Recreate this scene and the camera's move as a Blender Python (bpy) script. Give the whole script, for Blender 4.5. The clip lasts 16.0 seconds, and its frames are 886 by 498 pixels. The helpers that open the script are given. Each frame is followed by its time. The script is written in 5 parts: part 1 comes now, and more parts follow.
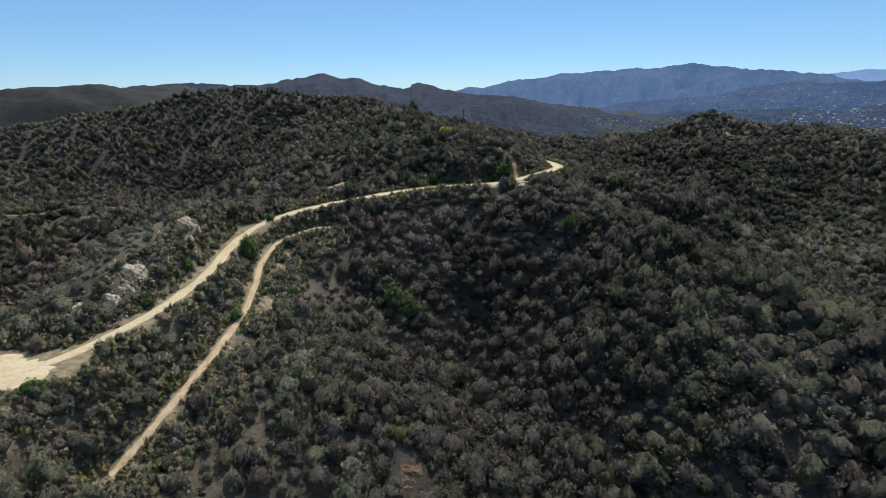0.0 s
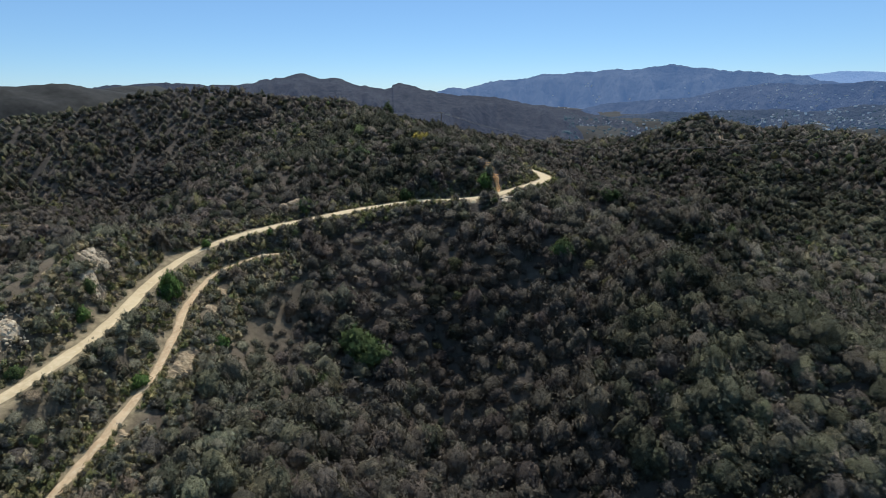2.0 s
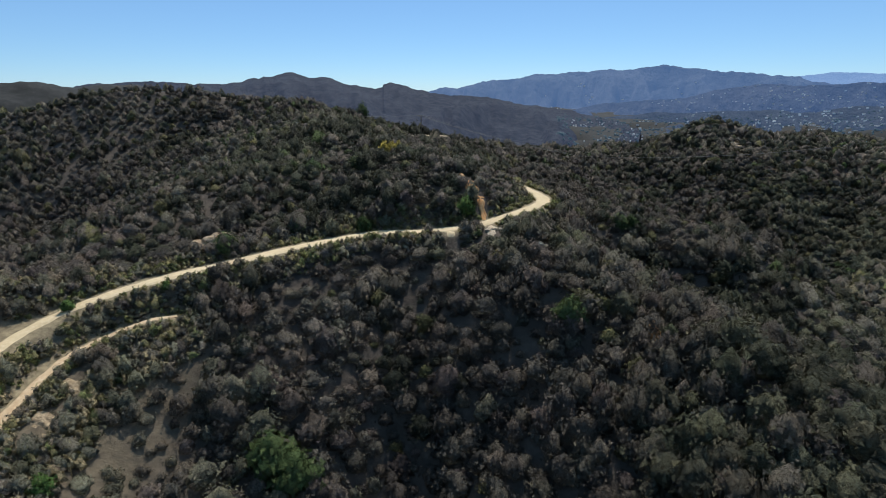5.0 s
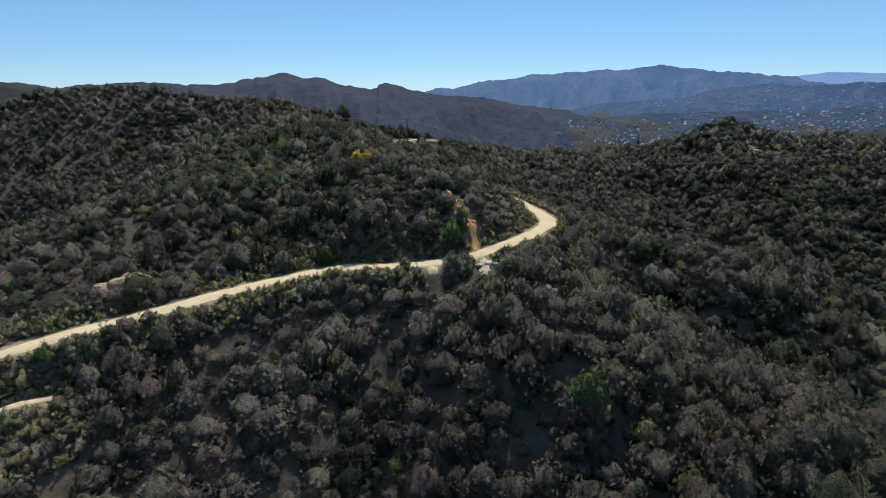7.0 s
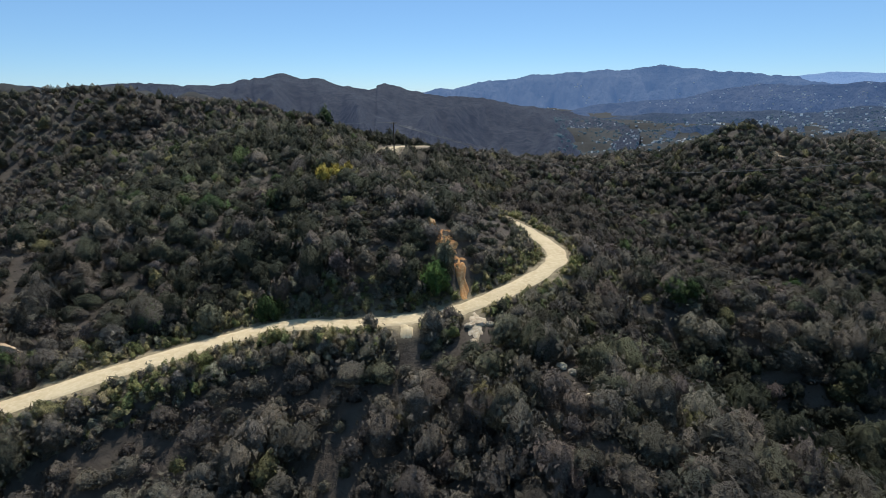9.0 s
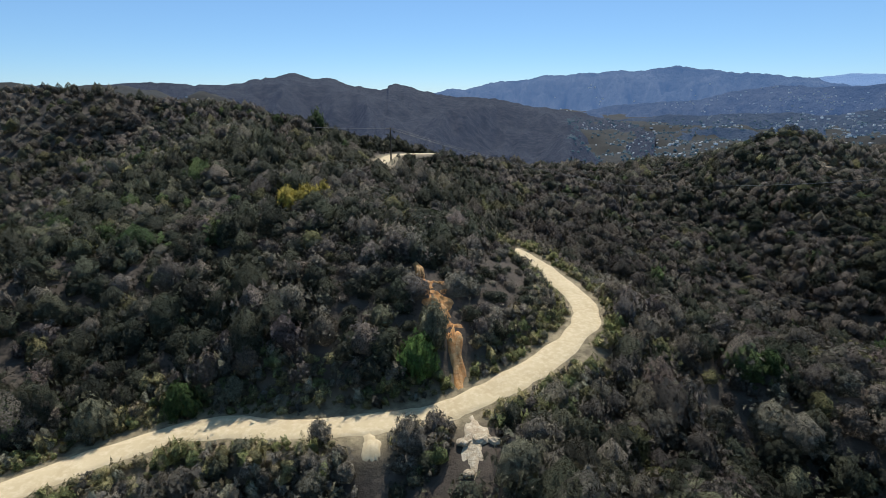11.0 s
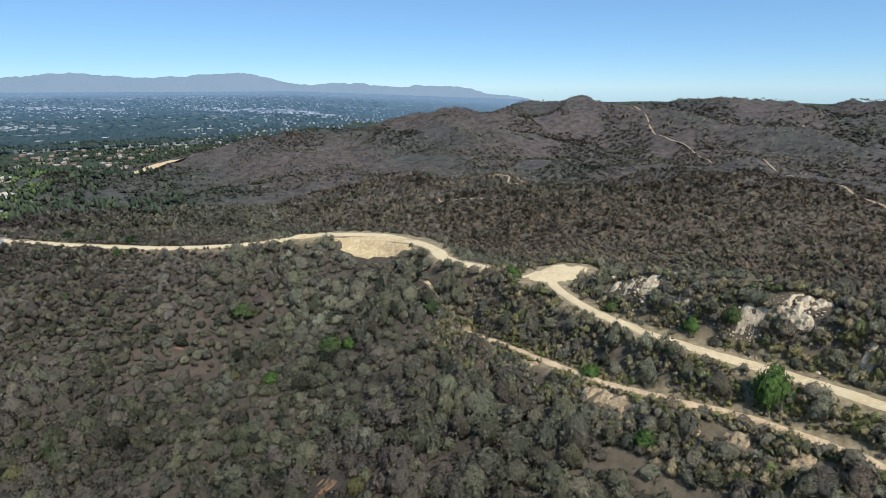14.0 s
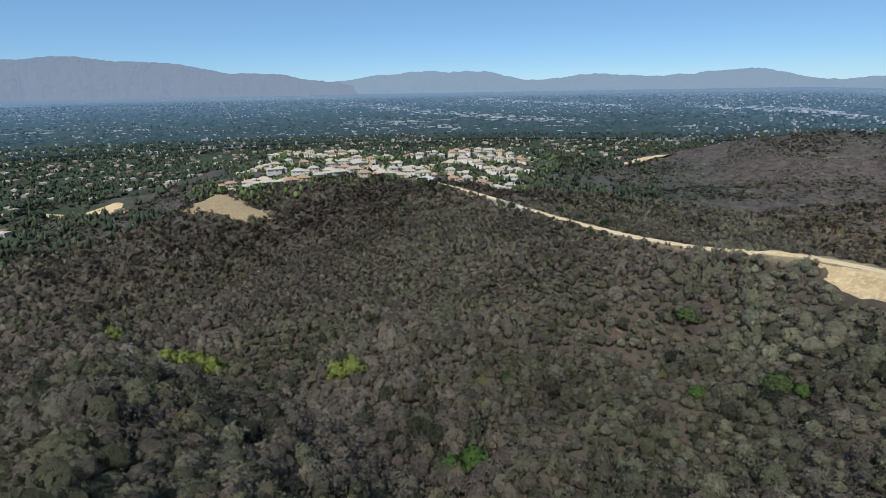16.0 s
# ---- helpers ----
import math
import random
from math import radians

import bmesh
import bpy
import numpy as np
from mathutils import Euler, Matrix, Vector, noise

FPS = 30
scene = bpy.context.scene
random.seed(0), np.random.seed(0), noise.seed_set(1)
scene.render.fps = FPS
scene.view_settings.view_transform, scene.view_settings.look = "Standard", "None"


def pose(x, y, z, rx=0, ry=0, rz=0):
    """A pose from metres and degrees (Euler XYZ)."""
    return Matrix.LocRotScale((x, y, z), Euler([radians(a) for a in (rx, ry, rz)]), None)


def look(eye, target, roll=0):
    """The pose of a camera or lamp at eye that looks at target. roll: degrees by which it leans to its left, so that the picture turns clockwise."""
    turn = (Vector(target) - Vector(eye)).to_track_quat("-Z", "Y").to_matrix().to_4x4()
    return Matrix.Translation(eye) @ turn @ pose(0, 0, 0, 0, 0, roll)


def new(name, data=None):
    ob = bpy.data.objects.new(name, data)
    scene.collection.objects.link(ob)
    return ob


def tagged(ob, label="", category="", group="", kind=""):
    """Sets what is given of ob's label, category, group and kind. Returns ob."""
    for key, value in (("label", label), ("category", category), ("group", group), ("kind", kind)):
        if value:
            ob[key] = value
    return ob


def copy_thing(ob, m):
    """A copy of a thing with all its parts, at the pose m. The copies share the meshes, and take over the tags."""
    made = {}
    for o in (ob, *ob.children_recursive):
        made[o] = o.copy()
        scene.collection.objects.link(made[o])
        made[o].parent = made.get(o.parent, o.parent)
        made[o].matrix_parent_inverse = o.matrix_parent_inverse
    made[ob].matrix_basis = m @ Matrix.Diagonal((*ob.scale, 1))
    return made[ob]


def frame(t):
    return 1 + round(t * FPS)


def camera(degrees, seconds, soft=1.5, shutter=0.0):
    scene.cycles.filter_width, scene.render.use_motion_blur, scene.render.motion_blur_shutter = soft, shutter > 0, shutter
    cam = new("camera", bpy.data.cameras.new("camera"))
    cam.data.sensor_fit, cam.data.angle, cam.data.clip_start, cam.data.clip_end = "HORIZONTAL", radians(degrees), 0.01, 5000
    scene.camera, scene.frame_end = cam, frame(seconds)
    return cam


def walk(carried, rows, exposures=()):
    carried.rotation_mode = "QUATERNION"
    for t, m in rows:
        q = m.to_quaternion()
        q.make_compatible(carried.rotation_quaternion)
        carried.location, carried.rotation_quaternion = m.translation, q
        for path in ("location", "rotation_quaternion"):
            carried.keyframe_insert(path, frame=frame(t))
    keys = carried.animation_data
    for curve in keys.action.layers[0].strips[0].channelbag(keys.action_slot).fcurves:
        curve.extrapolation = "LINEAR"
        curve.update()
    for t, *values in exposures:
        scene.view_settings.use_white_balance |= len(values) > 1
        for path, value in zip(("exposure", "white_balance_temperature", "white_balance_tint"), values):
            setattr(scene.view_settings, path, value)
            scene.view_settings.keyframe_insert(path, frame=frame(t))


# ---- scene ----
from mathutils.bvhtree import BVHTree

cam = camera(79.96, 16.0, soft=0.65)
PATH = [
    (0, 0.00, 0.01, 30.00, 73.325, 0.310, 3.499),
    (0.5, 0.25, 6.25, 29.96, 73.362, 0.237, 2.808),
    (1, 0.66, 12.69, 30.06, 73.361, 0.183, 2.348),
    (1.5, 1.29, 19.12, 30.18, 73.366, 0.179, 1.944),
    (2, 1.87, 25.49, 30.30, 73.369, 0.187, 1.657),
    (2.5, 2.55, 31.81, 30.42, 73.351, 0.182, 1.515),
    (3, 3.30, 38.23, 30.56, 73.341, 0.249, 1.362),
    (3.5, 4.23, 44.71, 30.61, 73.336, 0.258, 1.271),
    (4, 5.06, 51.42, 30.62, 73.324, 0.260, 1.112),
    (4.5, 5.83, 58.22, 30.49, 73.331, 0.064, 1.020),
    (5, 6.55, 65.08, 30.30, 73.349, -0.002, 0.900),
    (5.5, 7.24, 71.98, 30.09, 73.372, -0.010, 0.779),
    (6, 7.91, 78.88, 29.91, 73.393, -0.024, 0.677),
    (6.5, 8.58, 85.76, 29.84, 73.402, -0.043, 0.599),
    (7, 9.26, 92.61, 29.93, 73.394, 0.086, 0.503),
    (7.5, 10.02, 98.96, 29.96, 73.390, 0.118, 0.517),
    (8, 10.81, 105.68, 30.00, 73.403, 0.006, 0.512),
    (8.5, 11.59, 112.38, 30.00, 73.422, 0.097, 0.478),
    (9, 12.33, 118.79, 30.09, 73.439, 0.170, 0.498),
    (9.5, 13.05, 125.36, 30.15, 73.422, 0.048, 0.421),
    (10, 13.72, 131.89, 30.21, 73.426, -0.002, 0.427),
    (10.5, 14.29, 138.20, 30.30, 73.456, -0.021, 0.606),
    (11, 14.70, 144.10, 30.43, 73.484, -0.043, 1.775),
    (11.1, 14.76, 145.19, 30.47, 73.490, -0.049, 2.134),
    (11.2, 14.81, 146.25, 30.50, 73.497, -0.051, 2.656),
    (11.3, 14.86, 147.30, 30.54, 73.502, -0.043, 3.477),
    (11.4, 14.89, 148.34, 30.59, 73.506, -0.022, 4.736),
    (11.5, 14.91, 149.40, 30.65, 73.507, 0.019, 6.567),
    (11.6, 14.92, 150.47, 30.73, 73.505, 0.083, 9.074),
    (11.7, 14.92, 151.51, 30.81, 73.505, 0.166, 12.223),
    (11.8, 14.91, 152.47, 30.88, 73.510, 0.264, 15.945),
    (11.9, 14.89, 153.29, 30.94, 73.524, 0.374, 20.173),
    (12, 14.87, 153.91, 30.98, 73.552, 0.489, 24.840),
    (12.1, 14.86, 154.31, 30.98, 73.597, 0.605, 29.881),
    (12.2, 14.84, 154.53, 30.95, 73.652, 0.705, 35.254),
    (12.3, 14.83, 154.62, 30.92, 73.712, 0.773, 40.920),
    (12.4, 14.83, 154.65, 30.88, 73.768, 0.793, 46.841),
    (12.5, 14.83, 154.67, 30.86, 73.814, 0.747, 52.977),
    (12.6, 14.85, 154.73, 30.85, 73.843, 0.626, 59.280),
    (12.7, 14.86, 154.82, 30.86, 73.854, 0.448, 65.651),
    (12.8, 14.87, 154.92, 30.88, 73.843, 0.236, 71.982),
    (12.9, 14.86, 155.00, 30.89, 73.809, 0.018, 78.165),
    (13, 14.82, 155.05, 30.88, 73.751, -0.184, 84.091),
    (13.1, 14.75, 155.04, 30.86, 73.669, -0.347, 89.699),
    (13.2, 14.64, 155.01, 30.81, 73.569, -0.466, 95.115),
    (13.3, 14.52, 154.99, 30.74, 73.462, -0.538, 100.511),
    (13.4, 14.38, 155.03, 30.67, 73.355, -0.560, 106.061),
    (13.5, 14.24, 155.17, 30.58, 73.258, -0.532, 111.937),
    (13.6, 14.09, 155.44, 30.48, 73.176, -0.453, 118.266),
    (13.7, 13.95, 155.78, 30.38, 73.113, -0.333, 124.996),
    (13.8, 13.83, 156.16, 30.28, 73.066, -0.184, 132.029),
    (13.9, 13.71, 156.51, 30.19, 73.036, -0.021, 139.269),
    (14, 13.62, 156.79, 30.12, 73.023, 0.146, 146.618),
    (14.1, 13.55, 156.95, 30.06, 73.024, 0.304, 153.961),
    (14.2, 13.48, 157.02, 30.01, 73.037, 0.449, 161.121),
    (14.3, 13.40, 157.01, 29.99, 73.058, 0.575, 167.900),
    (14.4, 13.30, 156.97, 29.97, 73.083, 0.681, 174.102),
    (14.5, 13.17, 156.91, 29.97, 73.108, 0.761, 179.531),
    (14.6, 12.98, 156.88, 29.98, 73.130, 0.813, 184.037),
    (14.7, 12.77, 156.86, 30.00, 73.148, 0.842, 187.658),
    (14.8, 12.55, 156.86, 30.03, 73.164, 0.856, 190.475),
    (14.9, 12.35, 156.86, 30.05, 73.177, 0.860, 192.573),
    (15, 12.20, 156.88, 30.07, 73.187, 0.863, 194.034),
    (15.1, 12.11, 156.90, 30.08, 73.196, 0.869, 194.949),
    (15.2, 12.08, 156.91, 30.09, 73.204, 0.878, 195.434),
    (15.3, 12.08, 156.93, 30.09, 73.210, 0.890, 195.613),
    (15.5, 12.13, 156.94, 30.08, 73.218, 0.916, 195.545),
    (16, 12.18, 156.85, 30.05, 73.221, 0.970, 195.819),
]
walk(cam, [(t, pose(x, y, z, a, b, c)) for t, x, y, z, a, b, c in PATH],
     [(0, 0.16, 6450, 9), (9, 0.16, 6450, 9), (11.3, 0.2, 6450, 9), (12.2, 0.25, 6250, 9), (13, 0.38, 6250, 9), (14, 0.31, 6350, 8.5), (15, 0.09, 6420, 8.5), (16, 0.09, 6420, 8.5)])

# ---- daylight: high sun ahead of the first view, clear sky ----
SUN_AZ, SUN_EL = -0.12, radians(51)          # azimuth to the left of +y, elevation
SUN_WAY = Vector((-math.sin(SUN_AZ) * math.cos(SUN_EL), math.cos(SUN_AZ) * math.cos(SUN_EL), math.sin(SUN_EL)))
world = bpy.data.worlds.new("sky")
scene.world = world
world.use_nodes = True
wn = world.node_tree.nodes
sky = wn.new("ShaderNodeTexSky")
sky.sky_type, sky.sun_disc = "NISHITA", False
sky.sun_elevation, sky.sun_rotation = SUN_EL, -SUN_AZ
sky.altitude, sky.air_density, sky.dust_density, sky.ozone_density = 2500, 1.0, 0.0, 6.0
wn["Background"].inputs["Strength"].default_value = 0.095
clear_air = wn.new("ShaderNodeMix")
clear_air.data_type, clear_air.blend_type = "RGBA", "MULTIPLY"
clear_air.inputs[0].default_value, clear_air.inputs[7].default_value = 1.0, (0.86, 0.985, 1.07, 1)
world.node_tree.links.new(sky.outputs["Color"], clear_air.inputs[6])
haze = wn.new("ShaderNodeMix")          # thin dust that evens the sky out
haze.data_type = "RGBA"
haze.inputs[0].default_value, haze.inputs[7].default_value = 0.36, (2.7, 5.0, 7.6, 1)
world.node_tree.links.new(clear_air.outputs[2], haze.inputs[6])
world.node_tree.links.new(haze.outputs[2], wn["Background"].inputs["Color"])
sun = new("sun", bpy.data.lights.new("sun", "SUN"))
sun.data.energy, sun.data.angle, sun.data.color = 4.8, radians(0.53), (1.0, 0.955, 0.88)
sun.matrix_world = look((0, 0, 400), Vector((0, 0, 400)) - SUN_WAY)


# ---- materials ----
def material(name, rough=0.9):
    m = bpy.data.materials.new(name)
    m.use_nodes = True
    b = m.node_tree.nodes["Principled BSDF"]
    b.inputs["Roughness"].default_value = rough
    b.inputs["Specular IOR Level"].default_value = 0.25
    return m, m.node_tree, b


def noise_at(nt, scale, detail=4.0, rough=0.6, stretch=None):
    """A noise texture in world metres; scale is cycles per metre."""
    geo = nt.nodes.new("ShaderNodeNewGeometry")
    src = geo.outputs["Position"]
    if stretch:
        mp = nt.nodes.new("ShaderNodeMapping")
        mp.inputs["Scale"].default_value = stretch
        nt.links.new(src, mp.inputs["Vector"])
        src = mp.outputs["Vector"]
    n = nt.nodes.new("ShaderNodeTexNoise")
    n.inputs["Scale"].default_value, n.inputs["Detail"].default_value, n.inputs["Roughness"].default_value = scale, detail, rough
    nt.links.new(src, n.inputs["Vector"])
    return n.outputs["Fac"]


def ramp(nt, fac, *stops):
    r = nt.nodes.new("ShaderNodeValToRGB")
    el = r.color_ramp.elements
    while len(el) < len(stops):
        el.new(0.5)
    for e, (p, c) in zip(el, stops):
        e.position, e.color = p, (*c, 1) if len(c) == 3 else c
    nt.links.new(fac, r.inputs["Fac"])
    return r.outputs["Color"]


def mixed(nt, fac, a, b, mode="MIX"):
    m = nt.nodes.new("ShaderNodeMix")
    m.data_type, m.blend_type = "RGBA", mode
    for sock, v in ((m.inputs[0], fac), (m.inputs[6], a), (m.inputs[7], b)):
        if isinstance(v, (int, float)):
            sock.default_value = v
        elif isinstance(v, tuple):
            sock.default_value = (*v, 1)
        else:
            nt.links.new(v, sock)
    return m.outputs[2]


def bumped(nt, b, height, strength, distance):
    k = nt.nodes.new("ShaderNodeBump")
    k.inputs["Strength"].default_value, k.inputs["Distance"].default_value = strength, distance
    nt.links.new(height, k.inputs["Height"])
    nt.links.new(k.outputs["Normal"], b.inputs["Normal"])


def two_tone(name, c1, c2, c3, big, small, rough=0.9, bump=0.3, dist=0.05):
    m, nt, b = material(name, rough)
    a = ramp(nt, noise_at(nt, big), (0.35, c1), (0.65, c2))
    col = mixed(nt, ramp(nt, noise_at(nt, small, 6), (0.45, (0, 0, 0)), (0.72, (1, 1, 1))), a, c3)
    nt.links.new(col, b.inputs["Base Color"])
    if bump:
        bumped(nt, b, noise_at(nt, small * 2, 5), bump, dist)
    return m


def leaf_material(name, spread=0.8):
    """Foliage: the colour of each plant is kept in its mesh as leaf_tint; grain varies it leaf by leaf."""
    m, nt, b = material(name, 0.9)
    b.inputs["Specular IOR Level"].default_value, b.inputs["Roughness"].default_value = 0.05, 0.8
    at = nt.nodes.new("ShaderNodeAttribute")
    at.attribute_name = "leaf_tint"
    geo = nt.nodes.new("ShaderNodeNewGeometry")
    vary = ramp(nt, noise_at(nt, 4.0, 6, 0.85), (0.32, (1 - spread,) * 3), (0.68, (1 + spread,) * 3))
    col = mixed(nt, 1.0, at.outputs["Color"], vary, "MULTIPLY")
    one = ramp(nt, geo.outputs["Random Per Island"], (0.0, (0.60, 0.62, 0.65)), (1.0, (1.42, 1.39, 1.32)))
    col = mixed(nt, 1.0, col, one, "MULTIPLY")
    nt.links.new(col, b.inputs["Base Color"])
    gaps = nt.nodes.new("ShaderNodeMapRange")
    gaps.inputs["From Min"].default_value, gaps.inputs["From Max"].default_value = 0.46, 0.51
    nt.links.new(noise_at(nt, 8.5, 3, 0.8), gaps.inputs["Value"])
    nt.links.new(gaps.outputs["Result"], b.inputs["Alpha"])
    through_leaf = nt.nodes.new("ShaderNodeBsdfTranslucent")
    nt.links.new(mixed(nt, 1.0, col, (1.02, 1.05, 0.85), "MULTIPLY"), through_leaf.inputs["Color"])
    clear_gap = nt.nodes.new("ShaderNodeBsdfTransparent")
    gap_mix, both = nt.nodes.new("ShaderNodeMixShader"), nt.nodes.new("ShaderNodeMixShader")
    both.inputs[0].default_value = 0.13
    nt.links.new(gaps.outputs["Result"], gap_mix.inputs[0])
    nt.links.new(clear_gap.outputs[0], gap_mix.inputs[1])
    nt.links.new(through_leaf.outputs[0], gap_mix.inputs[2])
    nt.links.new(b.outputs[0], both.inputs[1])
    nt.links.new(gap_mix.outputs[0], both.inputs[2])
    nt.links.new(both.outputs[0], nt.nodes["Material Output"].inputs["Surface"])
    return m


def soil_material():
    """Dry soil; low brown scrub takes over on the far slopes, watered greenery on the valley floor."""
    m, nt, b = material("dry_soil", 0.95)
    worn = nt.nodes.new("ShaderNodeAttribute")
    worn.attribute_name = "worn"
    near_soil = mixed(nt, ramp(nt, noise_at(nt, 0.35, 6), (0.45, (0, 0, 0)), (0.72, (1, 1, 1))), ramp(nt, noise_at(nt, 0.05), (0.35, (0.070, 0.054, 0.041)), (0.65, (0.042, 0.035, 0.028))), (0.088, 0.070, 0.054))
    dust = ramp(nt, noise_at(nt, 0.6, 6, 0.7), (0.38, (0.145, 0.115, 0.070)), (0.62, (0.30, 0.242, 0.148)))
    near_soil = mixed(nt, worn.outputs["Fac"], near_soil, dust)
    # scrub browns cooled towards grey, imitating haze over the far hills
    scrub = ramp(nt, noise_at(nt, 0.12, 8, 0.75), (0.38, (0.026, 0.026, 0.028)), (0.50, (0.064, 0.056, 0.054)), (0.62, (0.088, 0.077, 0.072)), (0.74, (0.19, 0.17, 0.15)))
    burnt = ramp(nt, noise_at(nt, 0.006, 3), (0.4, (0.8, 0.92, 0.86)), (0.6, (1.06, 0.98, 0.95)))
    scrub = mixed(nt, 1.0, scrub, burnt, "MULTIPLY")
    geo = nt.nodes.new("ShaderNodeNewGeometry")
    flat = nt.nodes.new("ShaderNodeVectorMath")
    flat.operation = "MULTIPLY_ADD"
    flat.inputs[1].default_value, flat.inputs[2].default_value = (1, 1, 0), (0, -130, 0)
    nt.links.new(geo.outputs["Position"], flat.inputs[0])
    size = nt.nodes.new("ShaderNodeVectorMath")
    size.operation = "LENGTH"
    nt.links.new(flat.outputs[0], size.inputs[0])
    reach = nt.nodes.new("ShaderNodeMapRange")
    reach.inputs["From Min"].default_value, reach.inputs["From Max"].default_value = 330, 440
    nt.links.new(size.outputs["Value"], reach.inputs["Value"])
    col = mixed(nt, reach.outputs["Result"], near_soil, scrub)
    parts_of = nt.nodes.new("ShaderNodeSeparateXYZ")
    nt.links.new(geo.outputs["Position"], parts_of.inputs[0])
    low = nt.nodes.new("ShaderNodeMapRange")
    low.inputs["From Min"].default_value, low.inputs["From Max"].default_value = -72, -86
    nt.links.new(parts_of.outputs["Z"], low.inputs["Value"])
    green = ramp(nt, noise_at(nt, 0.05, 8, 0.75), (0.4, (0.018, 0.028, 0.016)), (0.6, (0.04, 0.055, 0.03)), (0.75, (0.12, 0.11, 0.08)))
    col = mixed(nt, low.outputs["Result"], col, green)
    # woods to the south, painted darker in place of shade on backlit slopes
    wooded = nt.nodes.new("ShaderNodeMapRange")
    wooded.inputs["From Min"].default_value, wooded.inputs["From Max"].default_value = 430, 560
    nt.links.new(parts_of.outputs["Y"], wooded.inputs["Value"])
    col = mixed(nt, wooded.outputs["Result"], col, ramp(nt, noise_at(nt, 0.06, 9, 0.75), (0.36, (0.007, 0.009, 0.010)), (0.6, (0.020, 0.022, 0.022)), (0.78, (0.06, 0.054, 0.048))))
    nt.links.new(col, b.inputs["Base Color"])
    bumped(nt, b, noise_at(nt, 0.5, 7, 0.7), 0.8, 0.5)
    return m


SOIL = soil_material()
DIRT = two_tone("dirt_road", (0.53, 0.425, 0.265), (0.45, 0.35, 0.21), (0.59, 0.485, 0.32), 0.25, 1.6, 0.95, 0.3, 0.04)
TRAIL = two_tone("trail_dirt", (0.50, 0.37, 0.23), (0.40, 0.28, 0.165), (0.58, 0.46, 0.31), 0.3, 1.8, 0.95, 0.5, 0.06)
LEAF = leaf_material("scrub_leaves")


# ---- the lie of the land: lines of crests, gullies and roads, joined by an even slope ----
ROAD = [(-84.3, 71.1, -13), (-73.3, 71.6, -13.2), (-65.4, 85.7, -12.3), (-62.3, 98.9, -11.3), (-62, 115.8, -10), (-64.3, 130.8, -9), (-63.3, 145.7, -7.6), (-57.6, 155.5, -6.2), (-49.1, 163, -5), (-36.6, 171.9, -4), (-29.3, 178.1, -3.6), (-18.1, 187.7, -3.6), (-11.4, 190.9, -3.3), (0.2, 190.5, -2.7), (8.8, 191.1, -2), (16.2, 193.6, -1), (23.1, 198.2, 0), (30, 207, 0.5), (33.1, 215, 0.5), (32, 224.5, 0.5), (28.7, 236.7, 0.5), (25.1, 243.9, 0.8)]
ROAD_BACK = [(-12.43, 291.6, 6.95), (-9.041, 299.2, 8.03), (-9.704, 316.6, 8.92), (-7.894, 331.9, 9.19), (3.291, 354, 7.3)]
RIDGE_ROAD = [(-68, 64, -13.6), (-64.28, 41.64, -15.6), (-68.3, 27, -16.3), (-68.14, 10.69, -17.8), (-64.99, -3.154, -18.8), (-51.12, -20.43, -20.5), (-33.2, -33.43, -23.8), (-8.43, -61.47, -28.5),
              (13.38, -90.56, -31.6), (35.25, -120.5, -34.1), (60.38, -152.7, -35.5), (97.06, -198.4, -37.6), (142.6, -247.4, -39.3)]
TRAIL_LINE = [(-55, 62.7, -26.3), (-52.2, 78, -22), (-51, 93, -19), (-51.3, 107, -16.9), (-53.3, 118, -14.9), (-55.7, 127.6, -13.4), (-56.5, 139, -11.9), (-54, 146.3, -10.9), (-48.7, 152.5, -10), (-44.5, 155.2, -10.1)]
PLAZA = [(-80.72, 72.29, -13), (-75.02, 70.56, -13.2), (-69.72, 73.61, -13.1)]
PLATEAU = [(-69.93, 21.77, -17.1), (-67.82, 6.67, -18), (-59.06, -12.53, -19.6), (-46.77, -22.74, -20.9)]
CAR_PARK = [(71.61, -161.4, -35.9), (60.88, -147.6, -35.7), (51.36, -135.6, -35.6)]
TURNING_CIRCLE = [(147.1, -249.9, -39.4), (142.1, -262.5, -39.6)]
NEAR_LINES = {}
NEAR_LINES["nose"] = [(11.52, 205.9, 7.08), (-0.01838, 220.8, 10.3), (-13.59, 238.1, 13.6), (-29.34, 259.5, 16.7), (-50.33, 286.8, 17.8), (-58.01, 321.2, 19.4), (-77.07, 363.2, 23.7)]
NEAR_LINES["nose_east"] = [(18.99, 211.1, 4.25), (21.84, 228.2, 4.81), (16.35, 245.8, 5.94), (2.319, 266.1, 8.45), (-14.27, 285, 10.1)]
NEAR_LINES["west_crest_near"] = [(-360.9, 130.9, -11.9), (-389.6, 260.8, 0.636), (-363.5, 324.6, 7.61), (-319.3, 375.6, 16.3)]
NEAR_LINES["main_crest"] = [(-319.3, 375.6, 16.3), (-286, 387.2, 12.6), (-242.1, 390, 21.4), (-207.1, 389.3, 29.4), (-172.8, 387.1, 32.4), (-128.3, 379.2, 29), (-87.38, 366.9, 24.7), (-40.84, 352.2, 17.4), (-19.06, 339.4, 11.4)]
NEAR_LINES["shoulder"] = [(-30.36, 217.8, 6.39), (-48.44, 211.5, 6.54), (-68.44, 206.8, 4.36), (-90.14, 209.6, -1.99), (-106.6, 223.2, -8.43)]
NEAR_LINES["hill_foot"] = [(-32.98, 197.1, -0.402), (-47.1, 191.1, 0.222), (-61.66, 185.2, -1.12), (-76.81, 177.7, -3.18)]
